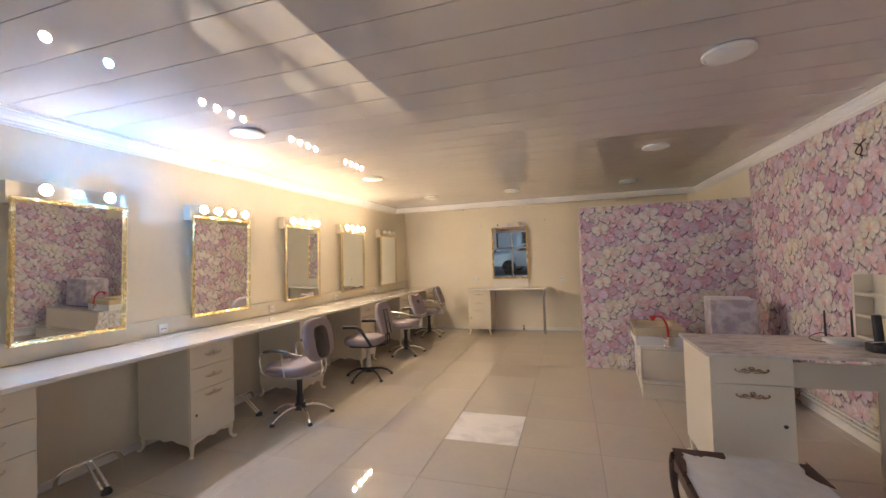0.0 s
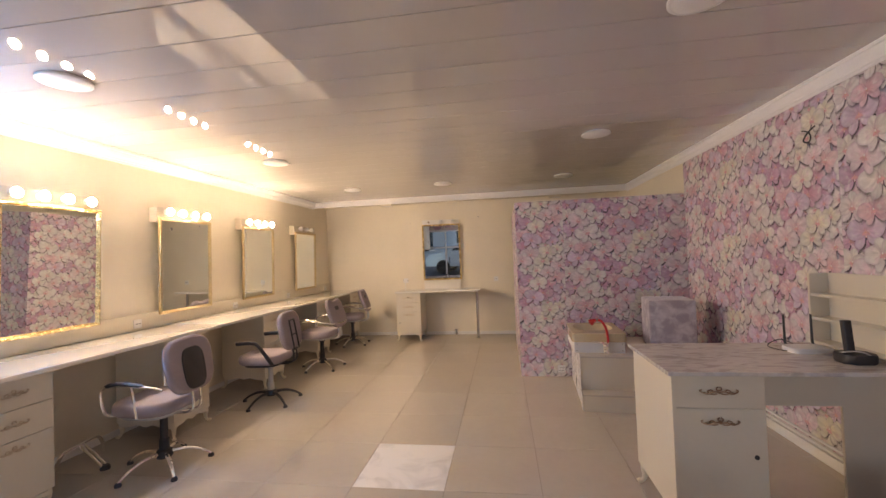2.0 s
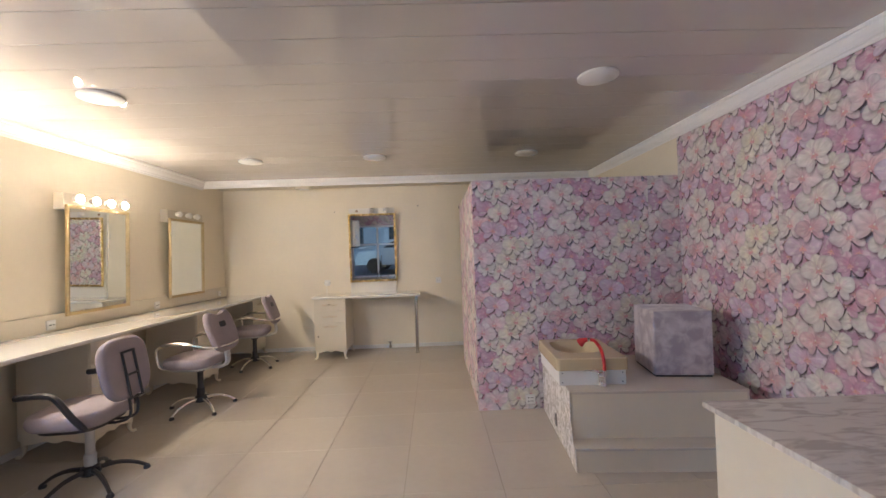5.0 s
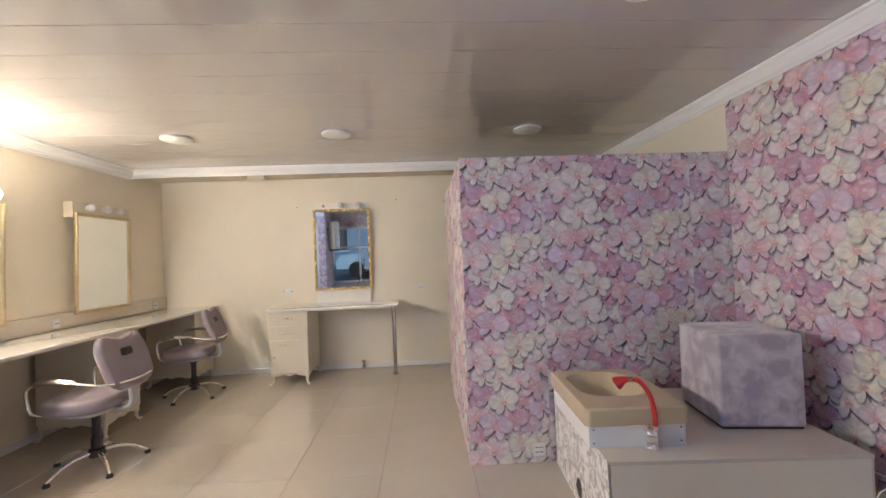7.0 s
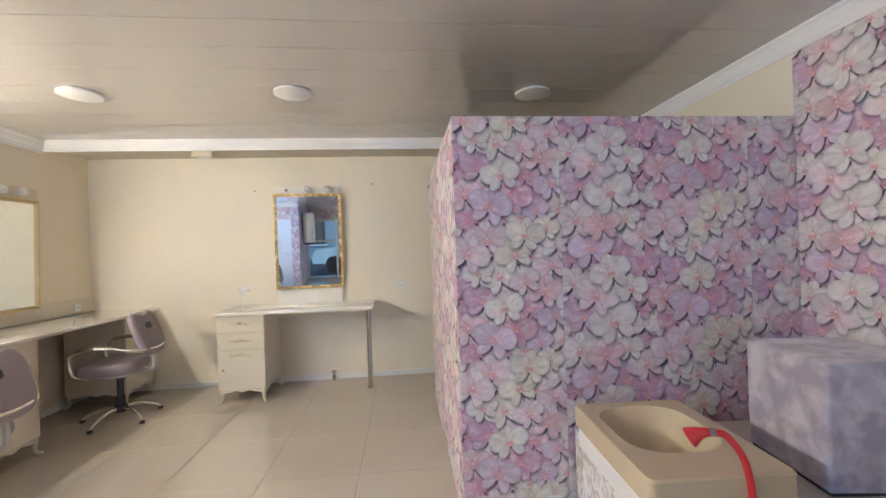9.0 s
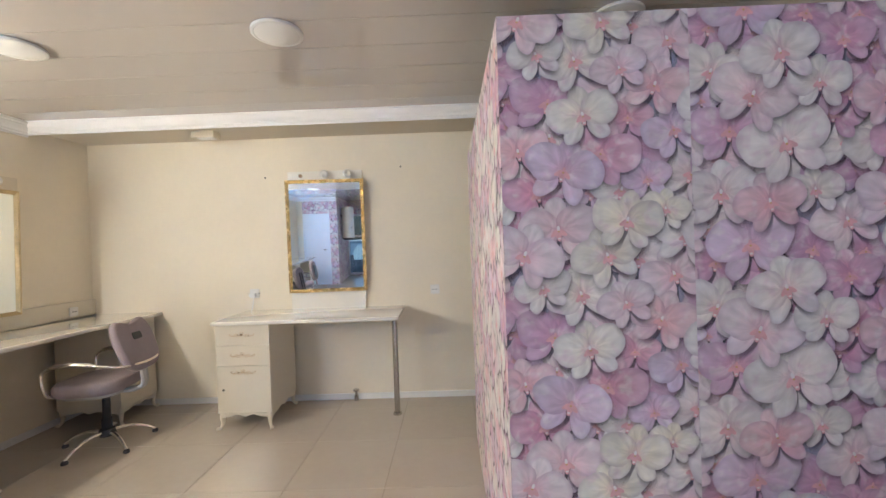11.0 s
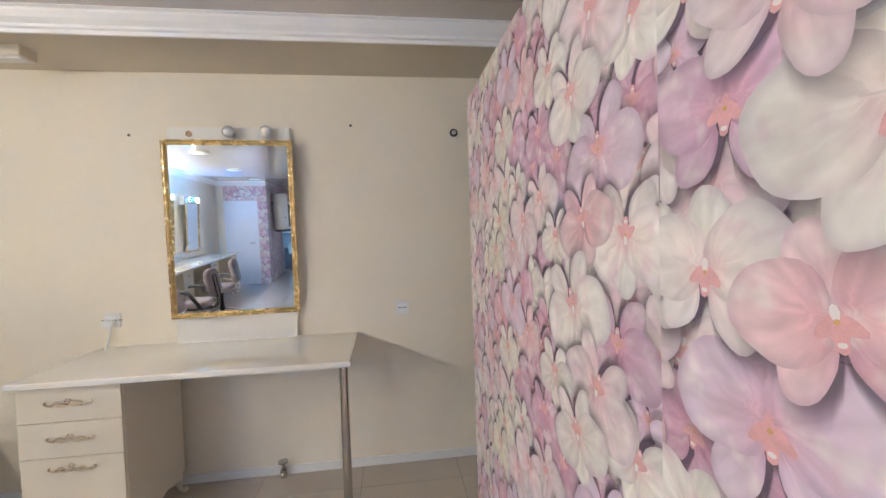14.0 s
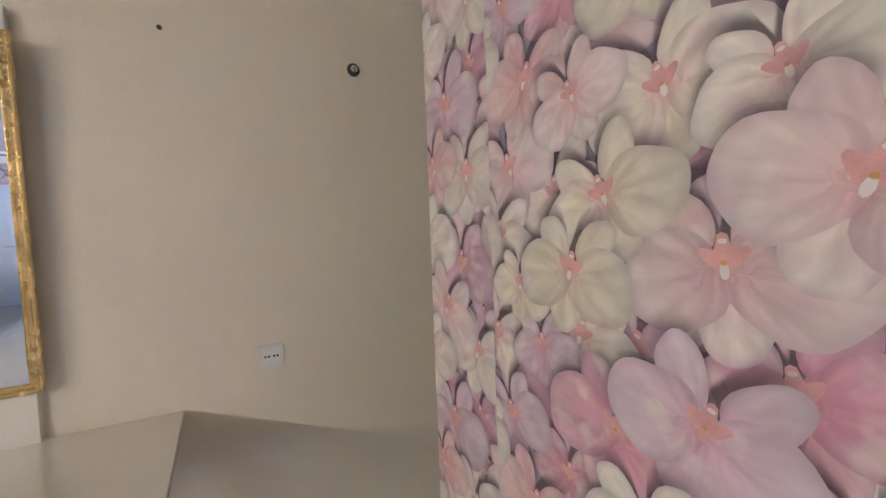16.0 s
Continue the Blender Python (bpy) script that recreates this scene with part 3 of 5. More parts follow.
_four = [-0.255, -0.085, 0.085, 0.255]
_rows = [
    (1.945, [(-0.18, "warm"), (0.21, "cool"), (0.01, "off")], "mirror in a gilt frame, one warm and one blue bulb lit"),
    (3.23, [(x, "warm") for x in _four], "tall mirror in a gilt frame with four lit globe bulbs"),
    (4.52, [(x, "strong") for x in _four], "tall mirror in a gilt frame with four lit globe bulbs"),
    (5.805, [(x, "strong") for x in _four], "tall mirror in a gilt frame with four lit globe bulbs"),
    (7.145, [(-0.2, "off"), (0.0, "off"), (0.17, "off")], "tall mirror in a gilt frame with unlit globe bulbs"),
]
for _y, _b, _t in _rows:
    vanity(Matrix.Translation((XL, _y, 1.478)) @ _TO_PLUS_X, 0.7, 0.955, 0.0, 0.1, _b, OLDGOLD if _y > 4 else GOLD, label=_t, board_w=0.72, thick=0.085, lamp_board=True, tilt=Matrix.Translation((0, 0, -0.008)) @ Matrix.Rotation(radians(1.0 if _y > 4 else 2.2), 4, "X"))
# the mirror over the small table hangs a little askew on its board
vanity(Matrix.Translation((-1.06, YB, 1.55)) @ _TO_MINUS_Y, 0.715, 1.04, 0.172, 0.09, [(-0.225, "hole"), (0.015, "off"), (0.225, "off")], GOLD,
       tilt=Matrix.Translation((0.013, 0, 0.037)) @ Matrix.Rotation(radians(1.5), 4, "X") @ Matrix.Rotation(radians(3.3), 4, "Y"), label="mirror in a bright gilt frame on a cream board, bulbs unlit", board_w=0.695, thick=0.03, board=MIRROR_BOARD)

# ---- counter along the mirrors ----
_cz, _cx = 0.885, -2.66
_c = thing("counter", "long cream lacquered counter with a rounded front edge", "counter")
for _a, _b in ((1.02, 4.3), (4.303, YB - 0.002)):
    part("worktop", block(XL + 0.001, _cx, _a, _b, _cz - 0.03, _cz, bevel=0.009, seg=3), COUNTER, _c, smooth=True)
part("splash_board", block(XL + 0.001, XL + 0.028, 1.02, YB - 0.002, _cz + 0.001, 1.03, bevel=0.003), LACQUER, _c)


def scroll_handle(w=0.15, mat=BRONZE):
    """A pierced drawer pull: two scrolls rising to a leaf, in x-y, standing out along z."""
    bm = bmesh.new()
    for s in (-1, 1):
        tube(bm, [(s * x, y, z) for x, y, z in arc([(0.0, 0.004, 0.012), (w * 0.16, 0.006, 0.014), (w * 0.32, -0.004, 0.012), (w * 0.46, 0.002, 0.008), (w * 0.5, 0.01, 0.006), (w * 0.45, 0.013, 0.006)], 4)], 0.0035, 6)
        tube(bm, [(s * x, y, z) for x, y, z in arc([(w * 0.06, -0.006, 0.006), (w * 0.2, -0.008, 0.006), (w * 0.3, 0.006, 0.008), (w * 0.22, 0.014, 0.008), (w * 0.16, 0.008, 0.008)], 4)], 0.0028, 6)
        tube(bm, [(s * x, y, z) for x, y, z in arc([(0.004, 0.008, 0.008), (w * 0.07, 0.02, 0.008), (w * 0.02, 0.028, 0.008)], 4)], 0.003, 6)
        lathe(bm, [(0.005, 0), (0.005, 0.008), (0, 0.01)], (s * w * 0.36, -0.002, 0), n=8)
    lathe(bm, [(0.009, 0.004), (0.009, 0.012), (0.004, 0.017), (0, 0.018)], (0, 0.006, 0), n=10)
    return bm


def cabriole(bm, x, y, sx, sy, h):
    """A short curved cabinet foot that leans out along (sx, sy)."""
    pts = arc([(x, y, h), (x + 0.006 * sx, y + 0.006 * sy, h * 0.75), (x + 0.004 * sx, y + 0.004 * sy, h * 0.45), (x + 0.012 * sx, y + 0.012 * sy, h * 0.18), (x + 0.028 * sx, y + 0.028 * sy, 0.009)], 4)
    n = len(pts)
    rad = [0.026 - 0.015 * min(1, i / (n * 0.72)) + (0.007 if i > n * 0.85 else 0) for i in range(n)]
    tube(bm, pts, rad, 10)
    bmesh.ops.create_icosphere(bm, subdivisions=2, radius=0.015, matrix=Matrix.Translation((x + 0.03 * sx, y + 0.03 * sy, 0.0125)) @ Matrix.Diagonal((1, 1, 0.8, 1)))
    return bm


def apron(w, drop):
    """The wavy lower rail under a cabinet front, in x-y with y down from 0."""
    top = [(w / 2, 0), (-w / 2, 0)]
    low = []
    for i in range(25):
        t = -1 + i / 12
        low.append((t * w / 2, -drop * (0.28 + 0.5 * abs(t) ** 3 + 0.22 * math.cos(3 * math.pi * t) * (1 - abs(t)))))
    return top + low


def drawer_cabinet(m, w, d, top, label, group, handle=BRONZE, fronts=(0.17, 0.17, 0.36), foot=0.13, lock=-1, handle_w=0.15):
    """Front at y = 0 facing -y, x centred, back at y = d."""
    c = thing("drawer_cabinet", label, "cabinet", group, m)
    z1 = top
    z0 = foot
    part("body", block(-w / 2, w / 2, 0.016, d, z0, z1, bevel=0.003), LACQUER, c)
    z = z1 - 0.004
    total = sum(fronts)
    for i, fh in enumerate(fronts):
        hh = fh / total * (z1 - z0 - 0.006)
        fr = part("drawer" if i < len(fronts) - 1 else "door", block(-w / 2 + 0.002, w / 2 - 0.002, 0, 0.016, z - hh + 0.003, z, bevel=0.002), LACQUER, c)
        hz = z - (hh * 0.5 if i < len(fronts) - 1 else 0.055)
        hb = moved(scroll_handle(handle_w, handle), Matrix.Translation((0, 0, hz)) @ _TO_MINUS_Y)
        part("handle", hb, handle, fr, "ornate scrolled metal pull", smooth=True)
        if i == len(fronts) - 1:
            part("keyhole", moved(lathe(bmesh.new(), [(0.009, 0), (0.009, 0.004), (0.004, 0.004), (0, 0.001)], n=12), Matrix.Translation((lock * w * 0.38, 0, (z + z - hh) / 2)) @ _TO_MINUS_Y), DARK, fr)
        z -= hh
    part("apron", moved(slab(bmesh.new(), apron(w - 0.03, 0.05), 0, 0.014), Matrix.Translation((0, 0.016, z0)) @ _TO_MINUS_Y @ Matrix.Translation((0, 0, 0))), LACQUER, c)
    part("side_apron", moved(slab(bmesh.new(), apron(d - 0.06, 0.05), 0, 0.014), Matrix.Translation((w / 2 - 0.016, d / 2, z0)) @ _TO_PLUS_X), LACQUER, c)
    part("side_apron", moved(slab(bmesh.new(), apron(d - 0.06, 0.05), 0, 0.014), Matrix.Translation((-w / 2 + 0.002, d / 2, z0)) @ _TO_PLUS_X), LACQUER, c)
    for sx in (-1, 1):
        for sy, yy in ((-1, 0.028), (1, d - 0.03)):
            part("foot", cabriole(bmesh.new(), sx * (w / 2 - 0.03), yy, sx, sy, z0 + 0.004), LACQUER, c, smooth=True)
    return c


_cab = drawer_cabinet(pose(-2.715, 2.6, 0, 0, 0, 90), 0.42, 0.55, _cz - 0.031, "cream lacquered drawer cabinet on curved feet under the counter", "counter cabinets", TAN)
for _y in (1.25, 3.93, 5.255, 6.62, 7.97):
    copy_thing(_cab, pose(-2.715, _y, 0, 0, 0, 90))


# ---- salon chairs ----
def back_outline(w, h, notch):
    pts = []
    for i in range(40):
        a = 2 * math.pi * i / 40
        c, s = math.cos(a), math.sin(a)
        x = w / 2 * abs(c) ** 0.6 * (1 if c >= 0 else -1)
        y = h / 2 * abs(s) ** 0.62 * (1 if s >= 0 else -1)
        x *= 1 + 0.08 * (y / h)
        if notch and s > 0:
            y -= notch * math.exp(-((x / (w * 0.2)) ** 2)) - notch * 0.5 * math.exp(-(((abs(x) - w * 0.36) / (w * 0.12)) ** 2))
        pts.append((x, y))
    return pts


def pillow(outline, thick, rings=4):
    """A padded plate: the outline swelling to its middle, in x-y, z from -thick/2 to thick/2."""
    bm = bmesh.new()
    layers = []
    for k in range(-rings, rings + 1):
        a = k / rings * math.pi / 2
        f = 1 - 0.13 * (1 - math.cos(a))
        layers.append([bm.verts.new((x * f, y * f, math.sin(a) * thick / 2)) for x, y in outline])
    n = len(outline)
    for a, b in zip(layers, layers[1:]):
        for i in range(n):
            bm.faces.new((a[i], a[(i + 1) % n], b[(i + 1) % n], b[i]))
    bm.faces.new(layers[0][::-1])
    bm.faces.new(layers[-1])
    return bm


def salon_chair(m, label, style):
    """Faces +y. style: 'patch', 'ladder' or 'slot'."""
    c = thing("salon_chair", label, "chair", "salon chairs", m)
    dark_arms = style == "ladder"
    part("seat", moved(pillow(rounded(0.47, 0.46, 0.14, 8), 0.095), Matrix.Translation((0, 0.04, 0.475))), FABRIC, c, smooth=True)
    part("seat_pan", slab(bmesh.new(), rounded(0.38, 0.36, 0.1, 6, 0, 0.03), 0.405, 0.432, bevel=0.006), BLACK if dark_arms else SHELL, c, smooth=True)
    lean = radians(70 if style == "slot" else 80)
    up = Matrix.Translation((0, -0.225, 0.75)) @ Matrix.Rotation(lean, 4, "X")
    bk = part("backrest", moved(pillow(back_outline(0.43, 0.40, 0.035 if style == "slot" else 0.0), 0.06), up), FABRIC, c, smooth=True)
    rear = up
    if style == "patch":
        part("back_pad", moved(slab(bmesh.new(), back_outline(0.2, 0.3, 0), 0.024, 0.04, bevel=0.006), rear @ Matrix.Translation((0, -0.03, 0))), BLACK, bk, "worn black pad", smooth=True)
    elif style == "ladder":
        bm = bmesh.new()
        for x in (-0.055, 0.055):
            tube(bm, [rear @ Vector((x, -0.2, 0.038)), rear @ Vector((x, 0.1, 0.036))], 0.008, 8)
        for y in (-0.2, -0.05, 0.1):
            tube(bm, [rear @ Vector((-0.06, y, 0.037)), rear @ Vector((0.06, y, 0.037))], 0.008, 8)
        part("back_brace", bm, BLACK, bk, "black metal ladder brace", smooth=True)
    else:
        part("grip_slot", moved(slab(bmesh.new(), rounded(0.1, 0.055, 0.014), 0.022, 0.034, bevel=0.003), rear @ Matrix.Translation((0, 0.06, 0))), BLACK, bk)
        part("grip_slot", moved(slab(bmesh.new(), rounded(0.1, 0.055, 0.014), -0.034, -0.022, bevel=0.003), rear @ Matrix.Translation((0, 0.06, 0))), BLACK, bk)
    bm = bmesh.new()
    for x in ((-0.035, 0.035) if style != "slot" else (-0.02, 0.02)):
        tube(bm, arc([(x, 0.0, 0.412), (x, -0.18, 0.405), (x, -0.27, 0.44), (x, -0.272, 0.55), (x, -0.258, 0.68)], 5), 0.009 if style != "slot" else 0.016, 8)
    part("back_bracket", bm, CHROME if style == "patch" else (BLACK if dark_arms else SHELL), c, smooth=True)
    for s in (-1, 1):
        if dark_arms:
            a = part("armrest", tube(bmesh.new(), arc([(s * 0.23, -0.14, 0.44), (s * 0.275, -0.1, 0.54), (s * 0.28, -0.02, 0.65), (s * 0.275, 0.06, 0.672), (s * 0.27, 0.2, 0.665)], 5), 0.024, 10, 0.75), BLACK, c, "black moulded arm", smooth=True)
        else:
            bm = tube(bmesh.new(), arc([(s * 0.2, 0.2, 0.44), (s * 0.25, 0.22, 0.48), (s * 0.262, 0.235, 0.6), (s * 0.265, 0.2, 0.652), (s * 0.27, 0.06, 0.675), (s * 0.262, -0.1, 0.66), (s * 0.23, -0.21, 0.63)], 5), 0.0105, 10)
            if style == "patch":
                tube(bm, [(s * 0.24, -0.02, 0.44), (s * 0.265, -0.01, 0.665)], 0.008, 8)
            a = part("armrest", bm, CHROME, c, "curved chrome arm", smooth=True)
            if style == "slot" and s == 1:
                part("back_rail", tube(bmesh.new(), arc([(-0.262, -0.1, 0.66), (-0.235, -0.24, 0.635), (-0.12, -0.3, 0.625), (0, -0.315, 0.622), (0.12, -0.3, 0.625), (0.235, -0.24, 0.635), (0.262, -0.1, 0.66)], 5), 0.0105, 10), CHROME, c, "chrome rail round the back", smooth=True)
            part("arm_pad", tube(bmesh.new(), arc([(s * 0.268, 0.19, 0.665), (s * 0.272, 0.06, 0.685), (s * 0.264, -0.1, 0.67)], 4), [0.008] + [0.016] * 7 + [0.008], 8, 0.6), STEEL if style == "slot" else BLACK, a, smooth=True)
    col = SHELL if dark_arms else BLACK
    part("gas_lift", lathe(bmesh.new(), [(0.034, 0.10), (0.034, 0.2), (0.026, 0.205), (0.026, 0.35), (0.04, 0.36), (0.045, 0.405)], n=20), col, c, smooth=True)
    part("hub", lathe(bmesh.new(), [(0.05, 0.07), (0.058, 0.085), (0.05, 0.12), (0.036, 0.13)], n=20), BLACK, c, smooth=True)
    for i in range(5):
        a = 2 * math.pi * i / 5 + 0.3
        d = Vector((math.cos(a), math.sin(a), 0))
        leg = part("base_leg", tube(bmesh.new(), arc([d * 0.04 + Vector((0, 0, 0.1)), d * 0.14 + Vector((0, 0, 0.098)), d * 0.23 + Vector((0, 0, 0.066)), d * 0.295 + Vector((0, 0, 0.022))], 4), [0.017, 0.016, 0.015, 0.015, 0.014, 0.014, 0.013, 0.013, 0.012, 0.012, 0.011, 0.011, 0.011], 8), DARK if dark_arms else CHROME, c, smooth=True)
        part("glide", lathe(bmesh.new(), [(0.021, 0.0), (0.022, 0.012), (0.014, 0.026), (0, 0.027)], tuple(d * 0.295), n=12), BLACK, leg, smooth=True)
    return c


salon_chair(pose(-2.44, 3.33, 0, 0, 0, 90), "grey salon chair with chrome arms, a black pad on its back", "patch")
salon_chair(pose(-2.40, 4.65, 0, 0, 0, 94), "grey salon chair with black arms and a ladder-braced back", "ladder")
_ch = salon_chair(pose(-2.43, 5.95, 0, 0, 0, 87), "mauve salon chair with chrome arms and a slotted back", "slot")
copy_thing(_ch, pose(-2.56, 7.44, 0, 0, 0, 98))


def foot_rest(m):
    f = thing("foot_rest", "bent chrome foot rest standing on the floor by the wall", "foot rest", "foot rests", m)
    part("bar", tube(bmesh.new(), arc([(-0.26, 0.0, 0.012), (-0.24, 0.0, 0.09), (-0.17, 0, 0.165), (0.0, 0, 0.185), (0.17, 0, 0.2), (0.2, -0.02, 0.16), (0.16, -0.08, 0.07)], 5), 0.0125, 10), CHROME, f, smooth=True)
    for x in (-0.012, 0.03):
        part("strut", tube(bmesh.new(), [(x, 0, 0.182), (x + 0.05, 0.17, 0.03)], 0.01, 8), CHROME, f, smooth=True)
    part("foot", lathe(bmesh.new(), [(0.032, 0), (0.034, 0.012), (0.024, 0.034), (0, 0.036)], (0.06, 0.18, 0), n=14), BLACK, f, smooth=True)
    return f


_f = foot_rest(pose(-3.06, 1.92, 0, 0, 0, -78))
copy_thing(_f, pose(-3.05, 3.25, 0, 0, 0, -70))

# ---- small table under the back mirror ----
drawer_cabinet(pose(-1.595, 7.62, 0), 0.435, 0.52, 0.843, "cream lacquered drawer cabinet on curved feet under the small table", "", BRASS, (0.155, 0.155, 0.36), handle_w=0.2)
_t = thing("wall_table", "cream lacquered table top on a steel leg", "table")
part("table_top", slab(bmesh.new(), [(-1.825, 7.58), (-0.335, 7.585), (-0.345, YB - 0.002), (-1.835, YB - 0.002)], 0.844, 0.874, bevel=0.008, seg=3), COUNTER, _t, smooth=True)
part("leg", lathe(bmesh.new(), [(0.024, 0.002), (0.024, 0.844)], (-0.40, 7.84, 0), n=24), STEEL, _t, "brushed steel tube", smooth=True)
part("leg_foot", lathe(bmesh.new(), [(0.034, 0), (0.036, 0.004), (0.034, 0.018), (0.026, 0.022)], (-0.40, 7.84, 0), n=24), STEEL, _t, smooth=True)
_v = thing("floor_valve", "small grey pipe stub at the skirting", "pipe")
part("pipe", lathe(bmesh.new(), [(0.02, 0), (0.02, 0.05), (0.011, 0.055), (0.011, 0.09), (0.03, 0.092), (0.03, 0.102), (0, 0.103)], (-0.83, YB - 0.04, 0), n=12), STEEL, _v, smooth=True)

# shaped mirror on the wall behind the screen, dark reflection painted as its colour
_s = thing("shaped_panel", "glossy wall mirror with a horned, curving outline, its dark reflection painted as colour", "wall panel")
_o = [(0.78, 0.84), (0.7, 1.1), (0.67, 1.45), (0.72, 1.7), (0.8, 1.86), (1.3, 1.86), (1.3, 0.8)]
part("panel", moved(slab(bmesh.new(), [(x, z) for x, z in _o], 0.003, 0.022, bevel=0.003), Matrix.Translation((0, YB, 0)) @ _TO_MINUS_Y), DARK_MIRROR, _s)
part("horn", moved(slab(bmesh.new(), [(0.8, 1.875), (0.79, 2.0), (0.8, 2.1), (0.92, 1.99), (1.12, 1.9), (1.3, 1.875)], 0.003, 0.03, bevel=0.003), Matrix.Translation((0, YB, 0)) @ _TO_MINUS_Y), BLACK, _s, "black horn-shaped top piece")

# ---- reception desk ----
_d = thing("reception_desk", "cream reception desk with a marbled laminate top", "desk")
part("desk_top", block(0.845, XR - 0.035, 2.77, 3.41, 0.838, 0.858, bevel=0.004), TOPLAM, _d, "grey marbled laminate")
part("side_panel", block(0.868, 0.884, 2.80, 3.38, 0.13, 0.837, bevel=0.002), LACQUER, _d)
part("carcass", block(0.886, 1.282, 2.822, 3.38, 0.13, 0.837), LACQUER, _d)
_q = part("drawer", block(0.878, 1.284, 2.803, 2.82, 0.675, 0.835, bevel=0.003), LACQUER, _d)
part("handle", moved(scroll_handle(0.17), Matrix.Translation((1.08, 2.803, 0.752)) @ _TO_MINUS_Y), BRONZE, _q, "ornate bronze scrolled pull", smooth=True)
_q = part("door", block(0.878, 1.284, 2.803, 2.82, 0.14, 0.673, bevel=0.003), LACQUER, _d)
part("handle", moved(scroll_handle(0.17), Matrix.Translation((1.08, 2.803, 0.605)) @ _TO_MINUS_Y), BRONZE, _q, "ornate bronze scrolled pull", smooth=True)
part("keyhole", moved(lathe(bmesh.new(), [(0.011, 0), (0.011, 0.004), (0.005, 0.004), (0, 0.001)], n=12), Matrix.Translation((1.235, 2.803, 0.445)) @ _TO_MINUS_Y), DARK, _q)
for _x in (0.9, 1.26):
    for _y, _sy in ((2.85, -1), (3.35, 1)):
        part("foot", cabriole(bmesh.new(), _x, _y, -1 if _x < 1 else 1, _sy, 0.134), LACQUER, _d, smooth=True)
part("front_rail", block(1.283, XR - 0.04, 3.1, 3.118, 0.585, 0.742, bevel=0.002), LACQUER, _d)
part("end_panel", block(1.835, XR - 0.04, 3.119, 3.137, 0.0, 0.837, bevel=0.002), LACQUER, _d)

_h = thing("desk_shelf", "cream open shelf unit standing on the desk", "shelf")
part("back_board", block(1.986, 2.002, 2.80, 3.40, 0.858, 1.275, bevel=0.002), LACQUER, _h)
for _y in (2.80, 3.385):
    part("side", block(1.885, 1.985, _y, _y + 0.016, 0.858, 1.275, bevel=0.002), LACQUER, _h)
for _z in (0.858, 1.0, 1.14):
    part("shelf", block(1.889, 1.985, 2.817, 3.384, _z, _z + 0.018, bevel=0.002), LACQUER, _h)

_r = thing("router", "white router with two upright dark aerials on the desk", "router")
part("body", slab(bmesh.new(), rounded(0.2, 0.13, 0.03, 6, 1.72, 3.18), 0.858, 0.885, bevel=0.008), WHITE, _r, smooth=True)
for _x in (1.66, 1.80):
    part("aerial", tube(bmesh.new(), [(_x, 3.25, 0.87), (_x, 3.26, 0.9), (_x + 0.002, 3.265, 1.05)], [0.006, 0.007, 0.0055], 8), BLACK, _r, smooth=True)
part("lead", tube(bmesh.new(), arc([(1.72, 3.25, 0.872), (1.66, 3.3, 0.9), (1.58, 3.28, 0.87), (1.6, 3.2, 0.862), (1.66, 3.16, 0.862)], 6), 0.003, 6), BLACK, _r, smooth=True)
_p = thing("cordless_phone", "black cordless telephone standing in its cradle", "telephone")
part("cradle", slab(bmesh.new(), rounded(0.14, 0.12, 0.03, 6, 1.78, 2.95), 0.858, 0.905, bevel=0.012), BLACK, _p, smooth=True)
part("handset", moved(block(-0.02, 0.02, -0.013, 0.013, 0, 0.168, bevel=0.009, seg=3), Matrix.Translation((1.765, 2.96, 0.895)) @ Matrix.Rotation(radians(-6), 4, "X")), BLACK, _p, smooth=True)
part("lead", tube(bmesh.new(), arc([(1.75, 3.0, 0.87), (1.72, 2.97, 0.9), (1.77, 2.9, 0.92), (1.84, 2.9, 0.88), (1.88, 2.94, 0.861)], 6), 0.003, 6), SHELL, _p, smooth=True)

# worn chair before the desk
_k = thing("worn_chair", "dark walnut chair with a torn seat showing its pale lining", "chair")
part("seat_rail", slab(bmesh.new(), rounded(0.56, 0.5, 0.06, 5, 0.83, 2.09), 0.38, 0.44, bevel=0.01), WOOD, _k, smooth=True)
part("lining", slab(bmesh.new(), rounded(0.52, 0.46, 0.05, 5, 0.83, 2.09), 0.44, 0.462, bevel=0.012), TORN, _k, "pale torn lining", smooth=True)
_o = [(0.555, 2.336), (0.78, 2.335), (0.775, 2.285), (0.765, 2.27), (0.72, 2.283), (0.685, 2.287), (0.668, 2.268), (0.655, 2.284), (0.64, 2.276), (0.618, 2.29), (0.6, 2.3), (0.585, 2.32), (0.592, 2.27), (0.58, 2.262), (0.585, 2.2), (0.565, 2.1), (0.552, 2.1)]
part("seat_leather", slab(bmesh.new(), _o, 0.461, 0.466), LEATHER, _k, "torn dark brown leatherette")
part("seat_leather", slab(bmesh.new(), [(1.108, 2.33), (1.1, 2.30), (1.065, 2.28), (1.07, 2.25), (1.05, 2.2), (1.07, 2.14), (1.108, 2.1)], 0.461, 0.466), LEATHER, _k, "torn dark brown leatherette")
